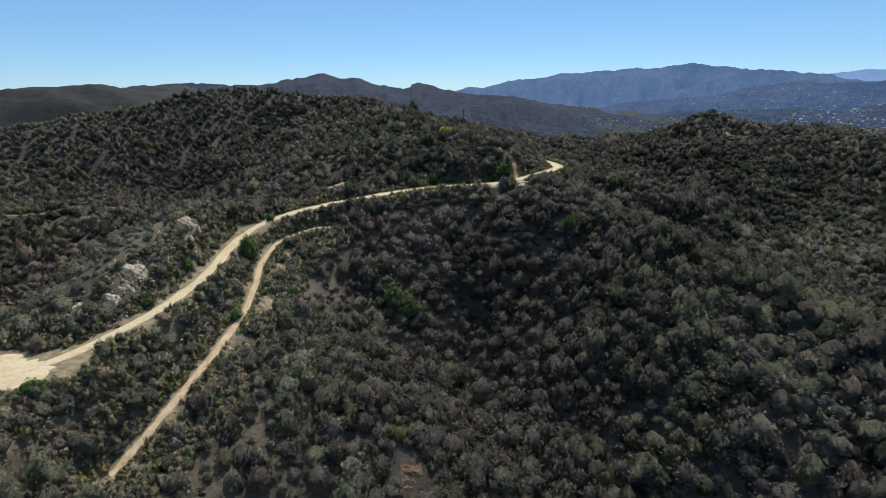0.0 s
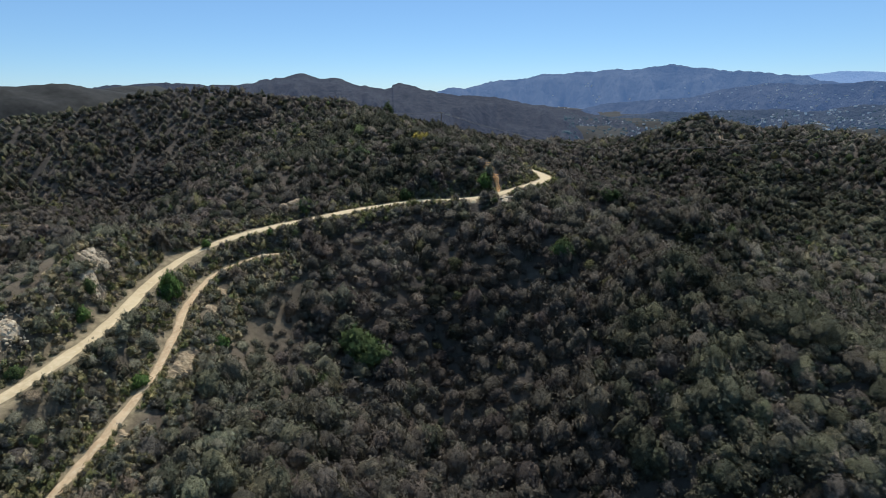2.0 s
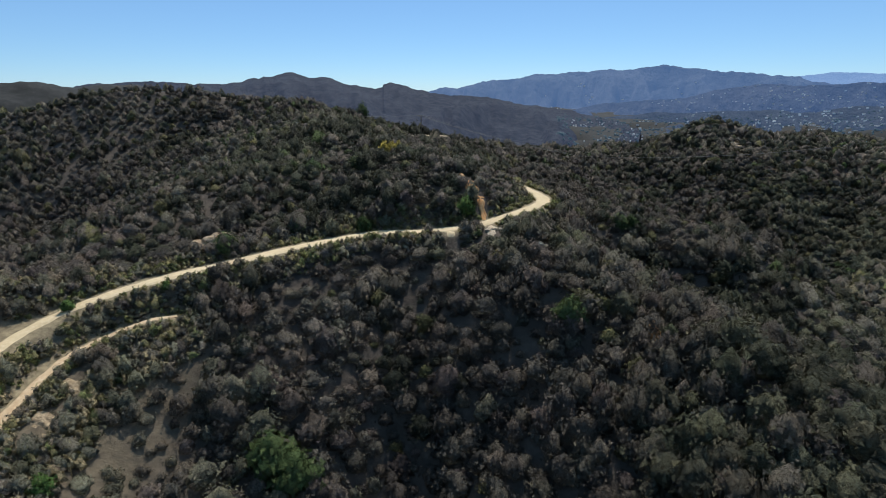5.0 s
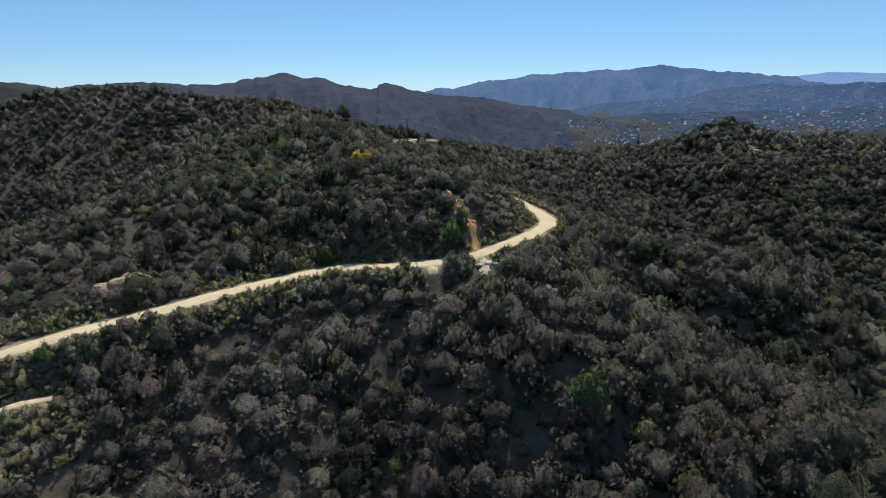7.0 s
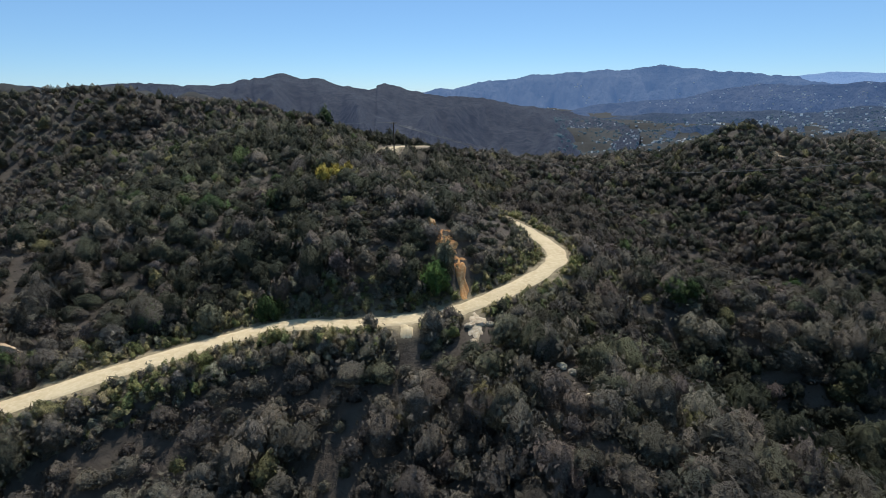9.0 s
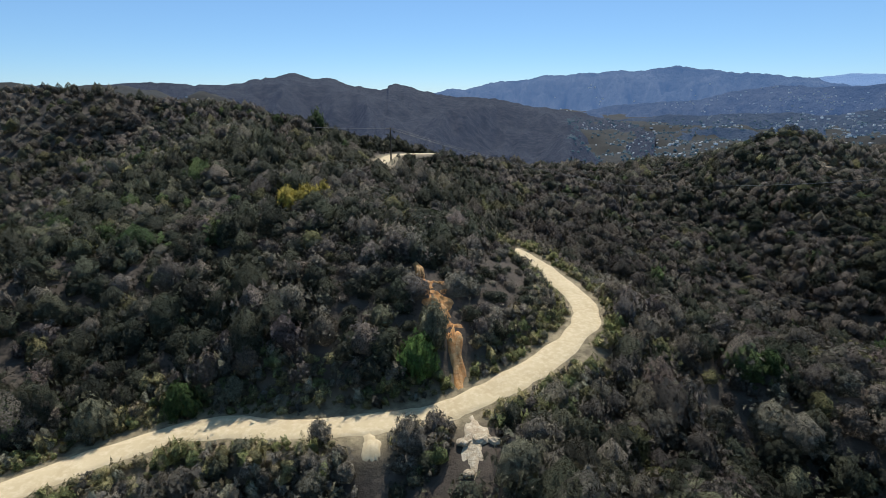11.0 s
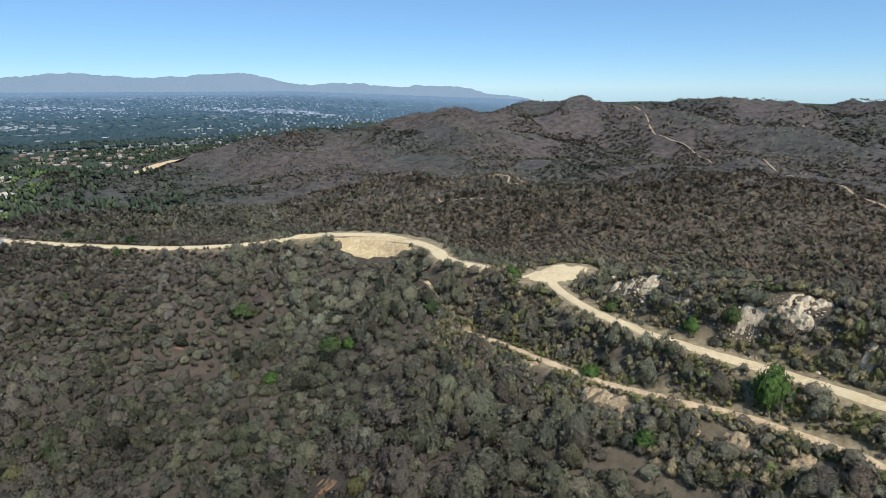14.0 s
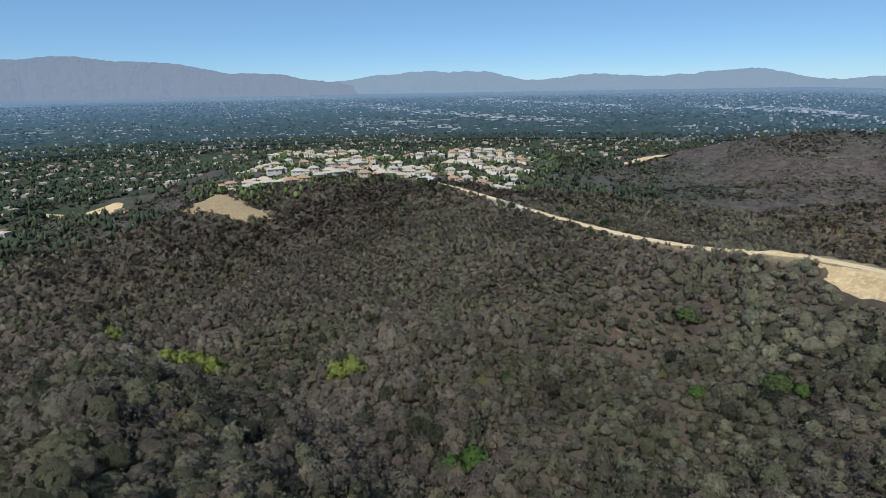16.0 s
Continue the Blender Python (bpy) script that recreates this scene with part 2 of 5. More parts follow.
NEAR_LINES["flank"] = [(-93.58, 288.1, 2.5), (-108.8, 317.5, 3.2), (-135, 338, 5), (-172.7, 322, -6)]
NEAR_LINES["west_hollow"] = [(-99.58, 233.4, -13.9), (-145.3, 256.3, -25.8), (-181, 287, -27), (-203.1, 286, -27), (-252.9, 311.9, -20.1), (-300.3, 327.3, -9.55)]
NEAR_LINES["west_flank"] = [(-172.7, 322.6, -6), (-203.3, 313.2, -16), (-257.5, 344, -0.573)]
NEAR_LINES["knoll"] = [(-72.61, 157.7, -3.01), (-75.66, 140.5, 0.193), (-75.19, 125, 1.92), (-74.46, 109.9, 0.018), (-72.98, 98.09, -2.61), (-79.46, 86.69, -8.28)]
NEAR_LINES["knoll_back"] = [(-88.93, 139.7, -4.54), (-89.94, 114.2, -6.18), (-90.87, 93.81, -10.2)]
NEAR_LINES["west_bench"] = [(-154.2, 221, -17.6), (-177.5, 197.4, -16.2), (-202.4, 181.6, -14.7), (-247.9, 142.8, -27.5), (-296.2, 106.4, -37.6)]
NEAR_LINES["west_gully"] = [(-102.1, 191.2, -19.1), (-126.8, 153.2, -34.1), (-145.2, 111.5, -45.6), (-160, 57.84, -58.4), (-167.2, -18.7, -61.5), (-164.7, -80.63, -64.7), (-138.1, -218.1, -68.1), (-94.44, -348.4, -71.3)]
NEAR_LINES["spur"] = [(18.35, 185.9, -1.54), (23.7, 177.9, -0.52), (32.23, 159.5, -4.02), (45.88, 150.7, -7.15), (57.41, 136.8, -9.85), (66.58, 128.7, -12.3), (81.76, 111.2, -19.4), (103.4, 90.31, -24.6), (137.5, 61.35, -38.3), (188.4, 20.37, -53.5), (253.9, -16.65, -66.4)]
NEAR_LINES["east_spur"] = [(41.02, 215.3, -2.35), (59.89, 215, -5.32), (76.74, 217.5, -6.97), (101, 221.3, -13.4), (117.8, 206.3, -24.8)]
NEAR_LINES["east_spur_brow"] = [(57, 206, -5.8), (68, 203.5, -8.2), (76, 204.5, -7.5), (84, 195.5, -15), (97.2, 175.2, -25)]
NEAR_LINES["hollow"] = [(49.64, 196.4, -14), (62.3, 190, -18.5), (76.5, 179, -24.5), (109.7, 160, -36.4), (141.2, 150.1, -50)]
NEAR_LINES["east_gully"] = [(46.5, 263.5, -17.6), (79.93, 273.3, -31), (111.7, 264, -38.6), (134, 235.3, -43.2), (143.7, 188.9, -48.8), (158, 135, -57), (185, 80, -69), (256.3, 44.48, -79.5)]
NEAR_LINES["bowl_gully"] = [(-0.2348, 172, -11.2), (-1.995, 148.5, -28.9), (-2.831, 132.1, -38.1), (0.5879, 110, -44.3), (21.83, 81.92, -49.5), (54.51, 55.94, -53.4), (89.05, 36.01, -59.7), (136.6, 23.87, -64.7), (201.4, -8.271, -71.4), (287.6, -42.59, -80)]
NEAR_LINES["side_gully"] = [(-1.263, 12.33, -52.6), (-24.01, 10.03, -40.3), (-20.57, 43.42, -40.9), (10.69, 67.69, -49.8)]
NEAR_LINES["bowl_west"] = [(-31.46, 80.93, -22.9), (-39.15, 106.7, -22.2), (-35.65, 132.8, -24.4), (-25.36, 148.2, -17.8), (-10.57, 166.7, -16.4)]
NEAR_LINES["bowl_east"] = [(12, 139, -26), (19.08, 127, -28), (37.65, 118.4, -23.2), (58.05, 111.2, -22)]
NEAR_LINES["east_ridge"] = [(7.585, 343.3, 6.75), (52.07, 362.1, -5.01), (101.1, 365.3, -7.12), (127.1, 370.1, -5.28), (146.7, 336.3, -8.5), (199.9, 352.9, -9), (240.2, 360.5, -6), (304.7, 381.6, -3)]
NEAR_LINES["east_knob"] = [(139.7, 378.8, 0.5), (162.8, 391.8, 16.2), (185.9, 400.3, 7.5), (236.4, 417.6, 1.5), (295, 433.1, 1.5), (331, 443.3, 1.0)]
NEAR_LINES["east_slope"] = [(203.7, 297.4, -26.8), (262.3, 298.6, -23.1)]
NEAR_LINES["knob_ridge"] = [(163, 374, 2), (152, 345, -6.5), (146.8, 321.7, -11.5), (140, 285, -22), (138, 262, -33)]
NEAR_LINES["knob_gully"] = [(105, 350, -20), (118, 322, -25), (121, 290, -32), (126, 262, -39)]
NEAR_LINES["knob_gully_east"] = [(194, 326, -21), (176, 290, -34), (160, 262, -40)]
NEAR_LINES["north_slope"] = [(82.31, -58.01, -54.3), (146.3, -61.63, -62.2), (143.4, -133.1, -51.2), (203.7, -115.2, -62.7)]
NEAR_LINES["mesa_edge"] = [(142.6, -247.4, -39.3), (202.6, -233, -40.8), (246.9, -220.3, -43.3), (282, -157.7, -43.4), (326.1, -119.1, -51.1), (362.1, -73.55, -57.9)]
MID_LINES = {}
MID_LINES["west_crest"] = [(-4.408, -811.8, -89.5), (-68.04, -581.8, -59.8), (-173.3, -575.8, -30.6), (-322.3, -561.5, -19.3), (-499.3, -516.6, -1.12), (-679.5, -413.5, 11), (-889.8, -263.1, 1.4), (-1037, -147.9, 6.33), (-1058, -42.18, -2.08), (-1271, 220.1, -18.1), (-1446, 421.5, -36.9)]
MID_LINES["south_west_hill"] = [(-1246, 416.4, -20.6), (-1126, 499.9, 23), (-1030, 737.8, 31.4), (-828.1, 860.6, 37.3), (-709.2, 939.6, 43.7), (-769.8, 1411, 49.1), (-789, 1963, 50.9)]
MID_LINES["brown_spur"] = [(-501, -143, -34.2), (-389.8, -23.6, -31.3), (-347.2, 67.23, -33.8), (-266.3, 80.31, -40.7)]
MID_LINES["zig_slope"] = [(-488.9, -77.65, -35.4), (-291.1, -204.9, -52.9), (-169.1, -106.7, -56)]
MID_LINES["west_floor"] = [(-423.1, 222.4, -72.8), (-699.9, 205.4, -85.2), (-998.9, 238.4, -87.2)]
MID_LINES["dip"] = [(-615.2, 762.7, -123), (-117.8, 940.1, -133), (404.8, 1016, -138), (147.3, 644.4, -84.4), (-162.9, 552.2, -40.8)]
MID_LINES["dip_far"] = [(-943.9, 1651, -139), (-234, 1780, -142), (492.8, 1703, -145)]
MID_LINES["east_hill"] = [(411.7, 573.6, -6), (297.5, 534.3, -7), (143.4, 489.9, -13), (500, 420, -6), (620, 300, -20)]
MID_LINES["far_valley_south"] = [(607.4, 1208, -99), (1217, 1810, -98.4), (2025, 2608, -82.5), (2612, 2587, -62.1), (1800, 1200, -80), (1200, 500, -60)]
MID_LINES["mesa"] = [(179.5, -280.3, -42.6), (232.1, -384.9, -48.8), (242.4, -484.5, -53.6), (247.6, -584.6, -57.4), (241.3, -675.9, -60.5)]
MID_LINES["mesa_east"] = [(320.3, -242.1, -49.2), (362.3, -297.5, -50), (383.5, -396.2, -53.8), (415.7, -503.5, -56.2), (467.9, -557.5, -57.9)]
MID_LINES["mesa_west"] = [(121.8, -336.5, -46.1), (112.9, -398.2, -51.6), (111, -478.9, -55.8), (93.74, -561.3, -59), (143.9, -646, -62.8)]
MID_LINES["valley_foot"] = [(466.7, -100.4, -76.4), (508.7, -277.6, -81.7), (559.5, -545.6, -84.6), (427, -754.8, -85.1), (180.1, -792.8, -88.5), (-0.5106, -651, -79.2), (18.75, -438.5, -65.3), (520, 50, -92), (560, 200, -84)]
MID_LINES["valley_floor"] = [(900, -200, -104), (622.6, -841.4, -100), (26.67, -1110, -101), (-484.9, -1146, -101), (-1358, -1621, -101)]


def along(line, step):
    """Points every step metres along a line, rounded through its bends."""
    p = np.array(line, float)
    q = np.vstack([2 * p[0] - p[1], p, 2 * p[-1] - p[-2]])
    out = []
    for i in range(1, len(q) - 2):
        n = max(2, int(np.linalg.norm(q[i + 1] - q[i]) / step) + 1)
        t = np.linspace(0, 1, n, endpoint=False)[:, None]
        out.append(0.5 * (2 * q[i] + (q[i + 1] - q[i - 1]) * t + (2 * q[i - 1] - 5 * q[i] + 4 * q[i + 1] - q[i + 2]) * t**2
                          + (3 * q[i] - q[i - 1] - 3 * q[i + 1] + q[i + 2]) * t**3))
    return np.vstack(out + [p[-1:]])


def even_slope(h, fixed, rounds):
    """Relaxes a grid of heights between the cells that are fixed."""
    if min(h.shape) > 24:
        hh, ww = h.shape[0] // 2, h.shape[1] // 2
        f4 = fixed[: 2 * hh, : 2 * ww].reshape(hh, 2, ww, 2)
        v4 = (h * fixed)[: 2 * hh, : 2 * ww].reshape(hh, 2, ww, 2)
        n = f4.sum((1, 3))
        small = even_slope(np.where(n > 0, v4.sum((1, 3)) / np.maximum(n, 1), h[: 2 * hh : 2, : 2 * ww : 2]), n > 0, rounds)
        up = np.repeat(np.repeat(small, 2, 0), 2, 1)
        up = np.pad(up, ((0, h.shape[0] - 2 * hh), (0, h.shape[1] - 2 * ww)), "edge")
        h = np.where(fixed, h, up)
    for _ in range(rounds):
        e = np.pad(h, 1, "edge")
        h = np.where(fixed, h, (e[:-2, 1:-1] + e[2:, 1:-1] + e[1:-1, :-2] + e[1:-1, 2:]) / 4)
    return h


def bilinear(g, x0, y0, cell, x, y):
    u = np.clip((x - x0) / cell, 0, g.shape[1] - 1.001)
    v = np.clip((y - y0) / cell, 0, g.shape[0] - 1.001)
    i, j = u.astype(int), v.astype(int)
    a, b = u - i, v - j
    return (g[j, i] * (1 - a) + g[j, i + 1] * a) * (1 - b) + (g[j + 1, i] * (1 - a) + g[j + 1, i + 1] * a) * b


def value_noise(x, y, seed=0):
    i, j = np.floor(x).astype(np.int64), np.floor(y).astype(np.int64)
    a, b = x - i, y - j
    a, b = a * a * (3 - 2 * a), b * b * (3 - 2 * b)

    def corner(p, q):
        n = (p * 374761393 + q * 668265263 + seed * 974711) & 0x7FFFFFFF
        n = ((n ^ (n >> 13)) * 1274126177) & 0x7FFFFFFF
        return ((n ^ (n >> 16)) & 0xFFFF) / 32767.5 - 1
    return (corner(i, j) * (1 - a) + corner(i + 1, j) * a) * (1 - b) + (corner(i, j + 1) * (1 - a) + corner(i + 1, j + 1) * a) * b


def fbm(x, y, wave, octaves=4, seed=0):
    total, amp = 0.0, 1.0
    for k in range(octaves):
        total = total + amp * value_noise(x * 2**k / wave + 17.3 * k, y * 2**k / wave - 9.1 * k, seed + k)
        amp *= 0.5
    return total


def burn(lines, x0, y0, cell, shape):
    h, fixed = np.zeros(shape), np.zeros(shape, bool)
    for line in lines:
        p = along(line, cell * 0.5)
        i, j = np.rint((p[:, 0] - x0) / cell).astype(int), np.rint((p[:, 1] - y0) / cell).astype(int)
        ok = (i >= 0) & (j >= 0) & (i < shape[1]) & (j < shape[0])
        h[j[ok], i[ok]], fixed[j[ok], i[ok]] = p[ok, 2], True
    return h, fixed


MX, MY, MC = -4960.0, -4960.0, 40.0
mid, mid_fixed = burn([*MID_LINES.values(), *NEAR_LINES.values(), ROAD, RIDGE_ROAD], MX, MY, MC, (249, 249))
edge = np.zeros_like(mid_fixed)
edge[0], edge[:, 0], edge[:, -1], edge[-1] = True, True, True, True
mid[edge & ~mid_fixed], mid_fixed = -100.0, mid_fixed | edge
mid = even_slope(mid, mid_fixed, 120)
for _ in range(3):
    e = np.pad(mid, 1, "edge")
    mid = (4 * mid + e[:-2, 1:-1] + e[2:, 1:-1] + e[1:-1, :-2] + e[1:-1, 2:]) / 8
NX, NY, NC = -330.0, -330.0, 4.0
near, near_fixed = burn([*NEAR_LINES.values(), ROAD, ROAD_BACK, RIDGE_ROAD, TRAIL_LINE, *[MID_LINES[k] for k in ("brown_spur", "zig_slope", "mesa")]], NX, NY, NC, (206, 166))
gx, gy = np.meshgrid(NX + NC * np.arange(166), NY + NC * np.arange(206))
rim = np.zeros_like(near_fixed)
rim[:1], rim[-1:], rim[:, :1], rim[:, -1:] = True, True, True, True
near = np.where(rim & ~near_fixed, bilinear(mid, MX, MY, MC, gx, gy), near)
near = even_slope(near, near_fixed | rim, 160)
for _ in range(3):
    e = np.pad(near, 1, "edge")
    near = (4 * near + e[:-2, 1:-1] + e[2:, 1:-1] + e[1:-1, :-2] + e[1:-1, 2:]) / 8

ROADS = [(along(ROAD, 1.0), 2.3), (along(ROAD_BACK, 1.0), 2.4), (along(RIDGE_ROAD, 1.5), 2.6), (along(TRAIL_LINE, 1.0), 0.9),
         (along(PLAZA, 1.5), 6.2), (along(PLATEAU, 1.5), 4.5), (along(CAR_PARK, 1.5), 4.0), (along(TURNING_CIRCLE, 1.5), 11.0)]


def off_road(x, y, roads=ROADS):
    """How far each place lies from the nearest road's edge, and the roads' pull and height there."""
    x, y = np.asarray(x, float), np.asarray(y, float)
    best, pull, level = np.full(x.shape, 1e3), np.zeros(x.shape), np.zeros(x.shape)
    for p, half in roads:
        close = (x > p[:, 0].min() - 30) & (x < p[:, 0].max() + 30) & (y > p[:, 1].min() - 30) & (y < p[:, 1].max() + 30)
        idx = np.flatnonzero(close)
        for k in range(0, len(idx), 20000):
            some = idx[k : k + 20000]
            d2 = (x.flat[some][:, None] - p[None, :, 0]) ** 2 + (y.flat[some][:, None] - p[None, :, 1]) ** 2
            n = d2.argmin(1)
            d = np.sqrt(d2[np.arange(len(n)), n]) - half
            best.flat[some] = np.minimum(best.flat[some], d)
            w = 1 - np.clip((d - 0.5) / 4.5, 0, 1)
            w = w * w * (3 - 2 * w)
            pull.flat[some] += w
            level.flat[some] += w * p[n, 2]
    return best, pull, level


def ground_height(x, y):
    x, y = np.asarray(x, float), np.asarray(y, float)
    h = bilinear(mid, MX, MY, MC, x, y)
    inside = np.minimum.reduce([x - NX, NX + 660 - x, y - NY, NY + 820 - y])
    w = np.clip(inside / 40, 0, 1)
    h = h * (1 - w) + bilinear(near, NX, NY, NC, x, y) * w
    far = np.hypot(x, y - 150)
    flat = np.clip((h + 103) / 25, 0.0, 1)
    h = h + fbm(x, y, 42, 4, 3) * 1.1 * flat - np.abs(fbm(x, y, 120, 4, 8)) * np.clip((far - 230) / 300, 0, 1) * 16 * flat + np.clip((far - 230) / 300, 0, 1) * 5 * flat
    south = np.clip((y - 480) / 350, 0, 1) * np.clip((2600 - y) / 300, 0, 1)
    south = south * np.clip((x + 560) / 150, 0, 1)
    h = h - np.abs(fbm(x, y, 330, 5, 19)) * 55 * south + 6 * south
    west = np.clip((-330 - x) / 150, 0, 1) * np.clip((1100 - y) / 200, 0, 1)
    h = h - np.abs(fbm(x, y, 260, 4, 29)) * 34 * west * flat + 9 * west * flat
    clear, pull, level = off_road(x, y)
    hilly = np.clip((clear - 6) / 24, 0, 1) * np.clip((900 - far) / 300, 0, 1) * flat
    h = h + (0.9 - 3.8 * np.abs(fbm(x + 0.35 * y, y, 62, 3, 57))) * hilly * np.clip((y + 260) / 200, 0.4, 1)
    return (h * np.maximum(0, 1 - pull) + level) / np.maximum(1, pull)


def dry_ground(x, y):
    """The sunny slopes round the western road: thin low growth on dusty soil."""
    d = np.clip((-30 - x) / 8, 0, 1) * np.clip((x + 96) / 10, 0, 1) * np.clip((176 - y) / 14, 0, 1) * np.clip((y - 52) / 12, 0, 1)
    return d * np.clip(0.75 + 0.5 * fbm(x, y, 16, 3, 35), 0, 1)


def link_mesh(name, verts, faces, mat, smooth=True):
    """A mesh object from arrays of corners and of triangles or quads."""
    me = bpy.data.meshes.new(name)
    n, k = faces.shape
    me.vertices.add(len(verts))
    me.vertices.foreach_set("co", np.asarray(verts, np.float32).ravel())
    me.loops.add(n * k)
    me.loops.foreach_set("vertex_index", np.asarray(faces, np.int32).ravel())
    me.polygons.add(n)
    me.polygons.foreach_set("loop_start", np.arange(0, n * k, k, dtype=np.int32))
    me.polygons.foreach_set("use_smooth", np.full(n, smooth))
    me.update(calc_edges=True)
    me.materials.append(mat)
    return new(name, me)


def grid_faces(rows, cols):
    a = (np.arange(rows - 1)[:, None] * cols + np.arange(cols - 1)[None]).ravel()
    return np.stack([a, a + 1, a + cols + 1, a + cols], 1)


GRID = 470
u = np.linspace(-1, 1, GRID)
step = 4940 * np.sinh(5.2 * u) / math.sinh(5.2)
wx, wy = np.meshgrid(np.clip(step - 10, -4960, 4960), np.clip(step + 160, -4960, 4960))
ground = link_mesh("ground", np.stack([wx, wy, ground_height(wx, wy)], -1).reshape(-1, 3), grid_faces(GRID, GRID), SOIL)
worn = ground.data.attributes.new("worn", "FLOAT", "POINT")
worn.data.foreach_set("value", np.maximum(np.clip(1.1 - off_road(wx, wy)[0] / 3, 0, 1), 0.3 * dry_ground(wx, wy) + 0.15 * np.clip((-92 - wx) / 30, 0, 1) * np.clip((200 - wy) / 60, 0, 1)).astype(np.float32).ravel())
tagged(ground, "dry brown soil of steep scrub-covered hills", "ground", kind="structure")


def ribbon(name, line, half, mat, seed, lift=0.07, label="", parts=9):
    """A dirt road: a slightly crowned strip with ragged edges that dip under the soil."""
    p = along(line, 0.8)
    side = np.gradient(p[:, :2], axis=0)
    side /= np.linalg.norm(side, axis=1)[:, None]
    side = np.stack([side[:, 1], -side[:, 0]], 1)
    s = np.linspace(-1, 1, parts)
    run = np.arange(len(p)) * 0.8
    half = half * (0.68 + 0.32 * np.clip((np.abs(p[:, 1:2] - 80) - 60) / 25, 0, 1)) if name == "road" else half + 0 * p[:, 1:2]
    wide = np.where(s[None] < 0, half * (1 + 0.2 * fbm(run, run * 0, 5, 3, seed)[:, None]), half * (1 + 0.2 * fbm(run, run * 0 + 50, 4, 3, seed + 5)[:, None]))
    x, y = p[:, :1] + side[:, :1] * s * wide, p[:, 1:2] + side[:, 1:] * s * wide
    z = ground_height(x, y) + lift - 0.4 * np.abs(s)[None] ** 6 + 0.03 * fbm(x, y, 1.5, 2, seed)
    ob = link_mesh(name, np.stack([x, y, z], -1).reshape(-1, 3), grid_faces(len(p), parts), mat)
    return tagged(ob, label, "road", kind="structure")


ribbon("road", ROAD, 2.2, DIRT, 1, 0.16, "pale sandy dirt fire road winding along the slope")
ribbon("road_2", ROAD_BACK, 2.2, DIRT, 2, 0.16, "pale dirt fire road climbing to the saddle")
ribbon("road_3", RIDGE_ROAD, 2.4, DIRT, 3, 0.2, "pale dirt road along the northern ridge")
ribbon("path", TRAIL_LINE, 0.9, TRAIL, 4, 0.22, "narrow tan dirt footpath below the road")


# ---- scrub ----
def plant_kinds(count, core, tufts, size, seed, lobes=6):
    """Unit shrubs on z = 0: a few leafy heads round a dark heart, each head a cloud of small sprays of leaves."""
    rnd = np.random.RandomState(seed)
    bm = bmesh.new()
    bmesh.ops.create_icosphere(bm, subdivisions=max(1, int(core)), radius=1)
    ball = np.array([q.co for q in bm.verts])
    ball_faces = np.array([[c.index for c in face.verts] for face in bm.faces])
    bm.free()
    out = []
    for _ in range(count):
        turn = 2.4 * np.arange(lobes) + rnd.uniform(-0.5, 0.5, lobes)
        out_by = 0.62 * np.sqrt(np.arange(lobes) / lobes) * rnd.uniform(0.8, 1.15, lobes)
        heads = np.stack([np.cos(turn) * out_by, np.sin(turn) * out_by, 0.60 - 0.62 * out_by + rnd.normal(scale=0.05, size=lobes)], 1)
        wide = rnd.uniform(0.30, 0.42, lobes)
        wide[0] = 0.44
        k = rnd.randint(lobes, size=tufts)
        way = rnd.normal(size=(tufts, 3)) + (0, 0, 0.35)
        way /= np.linalg.norm(way, axis=1)[:, None]
        at = heads[k] + way * wide[k][:, None] * rnd.uniform(0.84, 1.18, tufts)[:, None] * np.where(rnd.uniform(size=tufts) < 0.07, 1.18, 1.0)[:, None]
        at[:, 2] = np.maximum(at[:, 2], 0.06)
        face = way + rnd.normal(scale=0.5, size=(tufts, 3))
        face /= np.linalg.norm(face, axis=1)[:, None]
        across = np.cross(face, rnd.normal(size=(tufts, 3)))
        across /= np.linalg.norm(across, axis=1)[:, None]
        lean = np.cross(face, across)
        long = size * rnd.uniform(0.6, 1.4, tufts)[:, None]
        tri = np.stack([at - lean * long * 0.6, at + across * long * 0.5 + lean * long * 0.45, at - across * long * 0.5 + lean * long * 0.45], 1).reshape(-1, 3)
        faces = np.arange(len(tri)).reshape(-1, 3)
        if core:
            off = heads - (0, 0, 0.42)
            b = ball @ off.T
            room = b**2 - (off**2).sum(1) + (wide * 0.86) ** 2
            exit_at = np.where(room > 0, b + np.sqrt(np.maximum(room, 0)), 0.2)
            own = exit_at.argmax(1)
            v = ball * exit_at.max(1)[:, None]
            skin = v - off[own]
            v = v * rnd.uniform(0.84, 1.03, (len(v), 1)) + (0, 0, 0.42)
            v[:, 2] = np.maximum(v[:, 2], -0.1)
            faces = np.vstack([faces, ball_faces + len(tri)])
            tri = np.vstack([tri, v])
        # the leaves catch the light as the rounded heads do
        way = np.repeat(0.7 * (at - heads[k] * (0.55, 0.55, 0.5)) / wide[k][:, None] + 0.25 * way + rnd.normal(scale=0.5, size=(tufts, 3)) + (0, 0, 0.15), 3, 0)
        if core:
            way = np.vstack([way, skin / np.linalg.norm(skin, axis=1)[:, None] + (0, 0, 0.15)])
        way = way / np.linalg.norm(way, axis=1)[:, None]
        out.append((tri, faces, way))
    return out


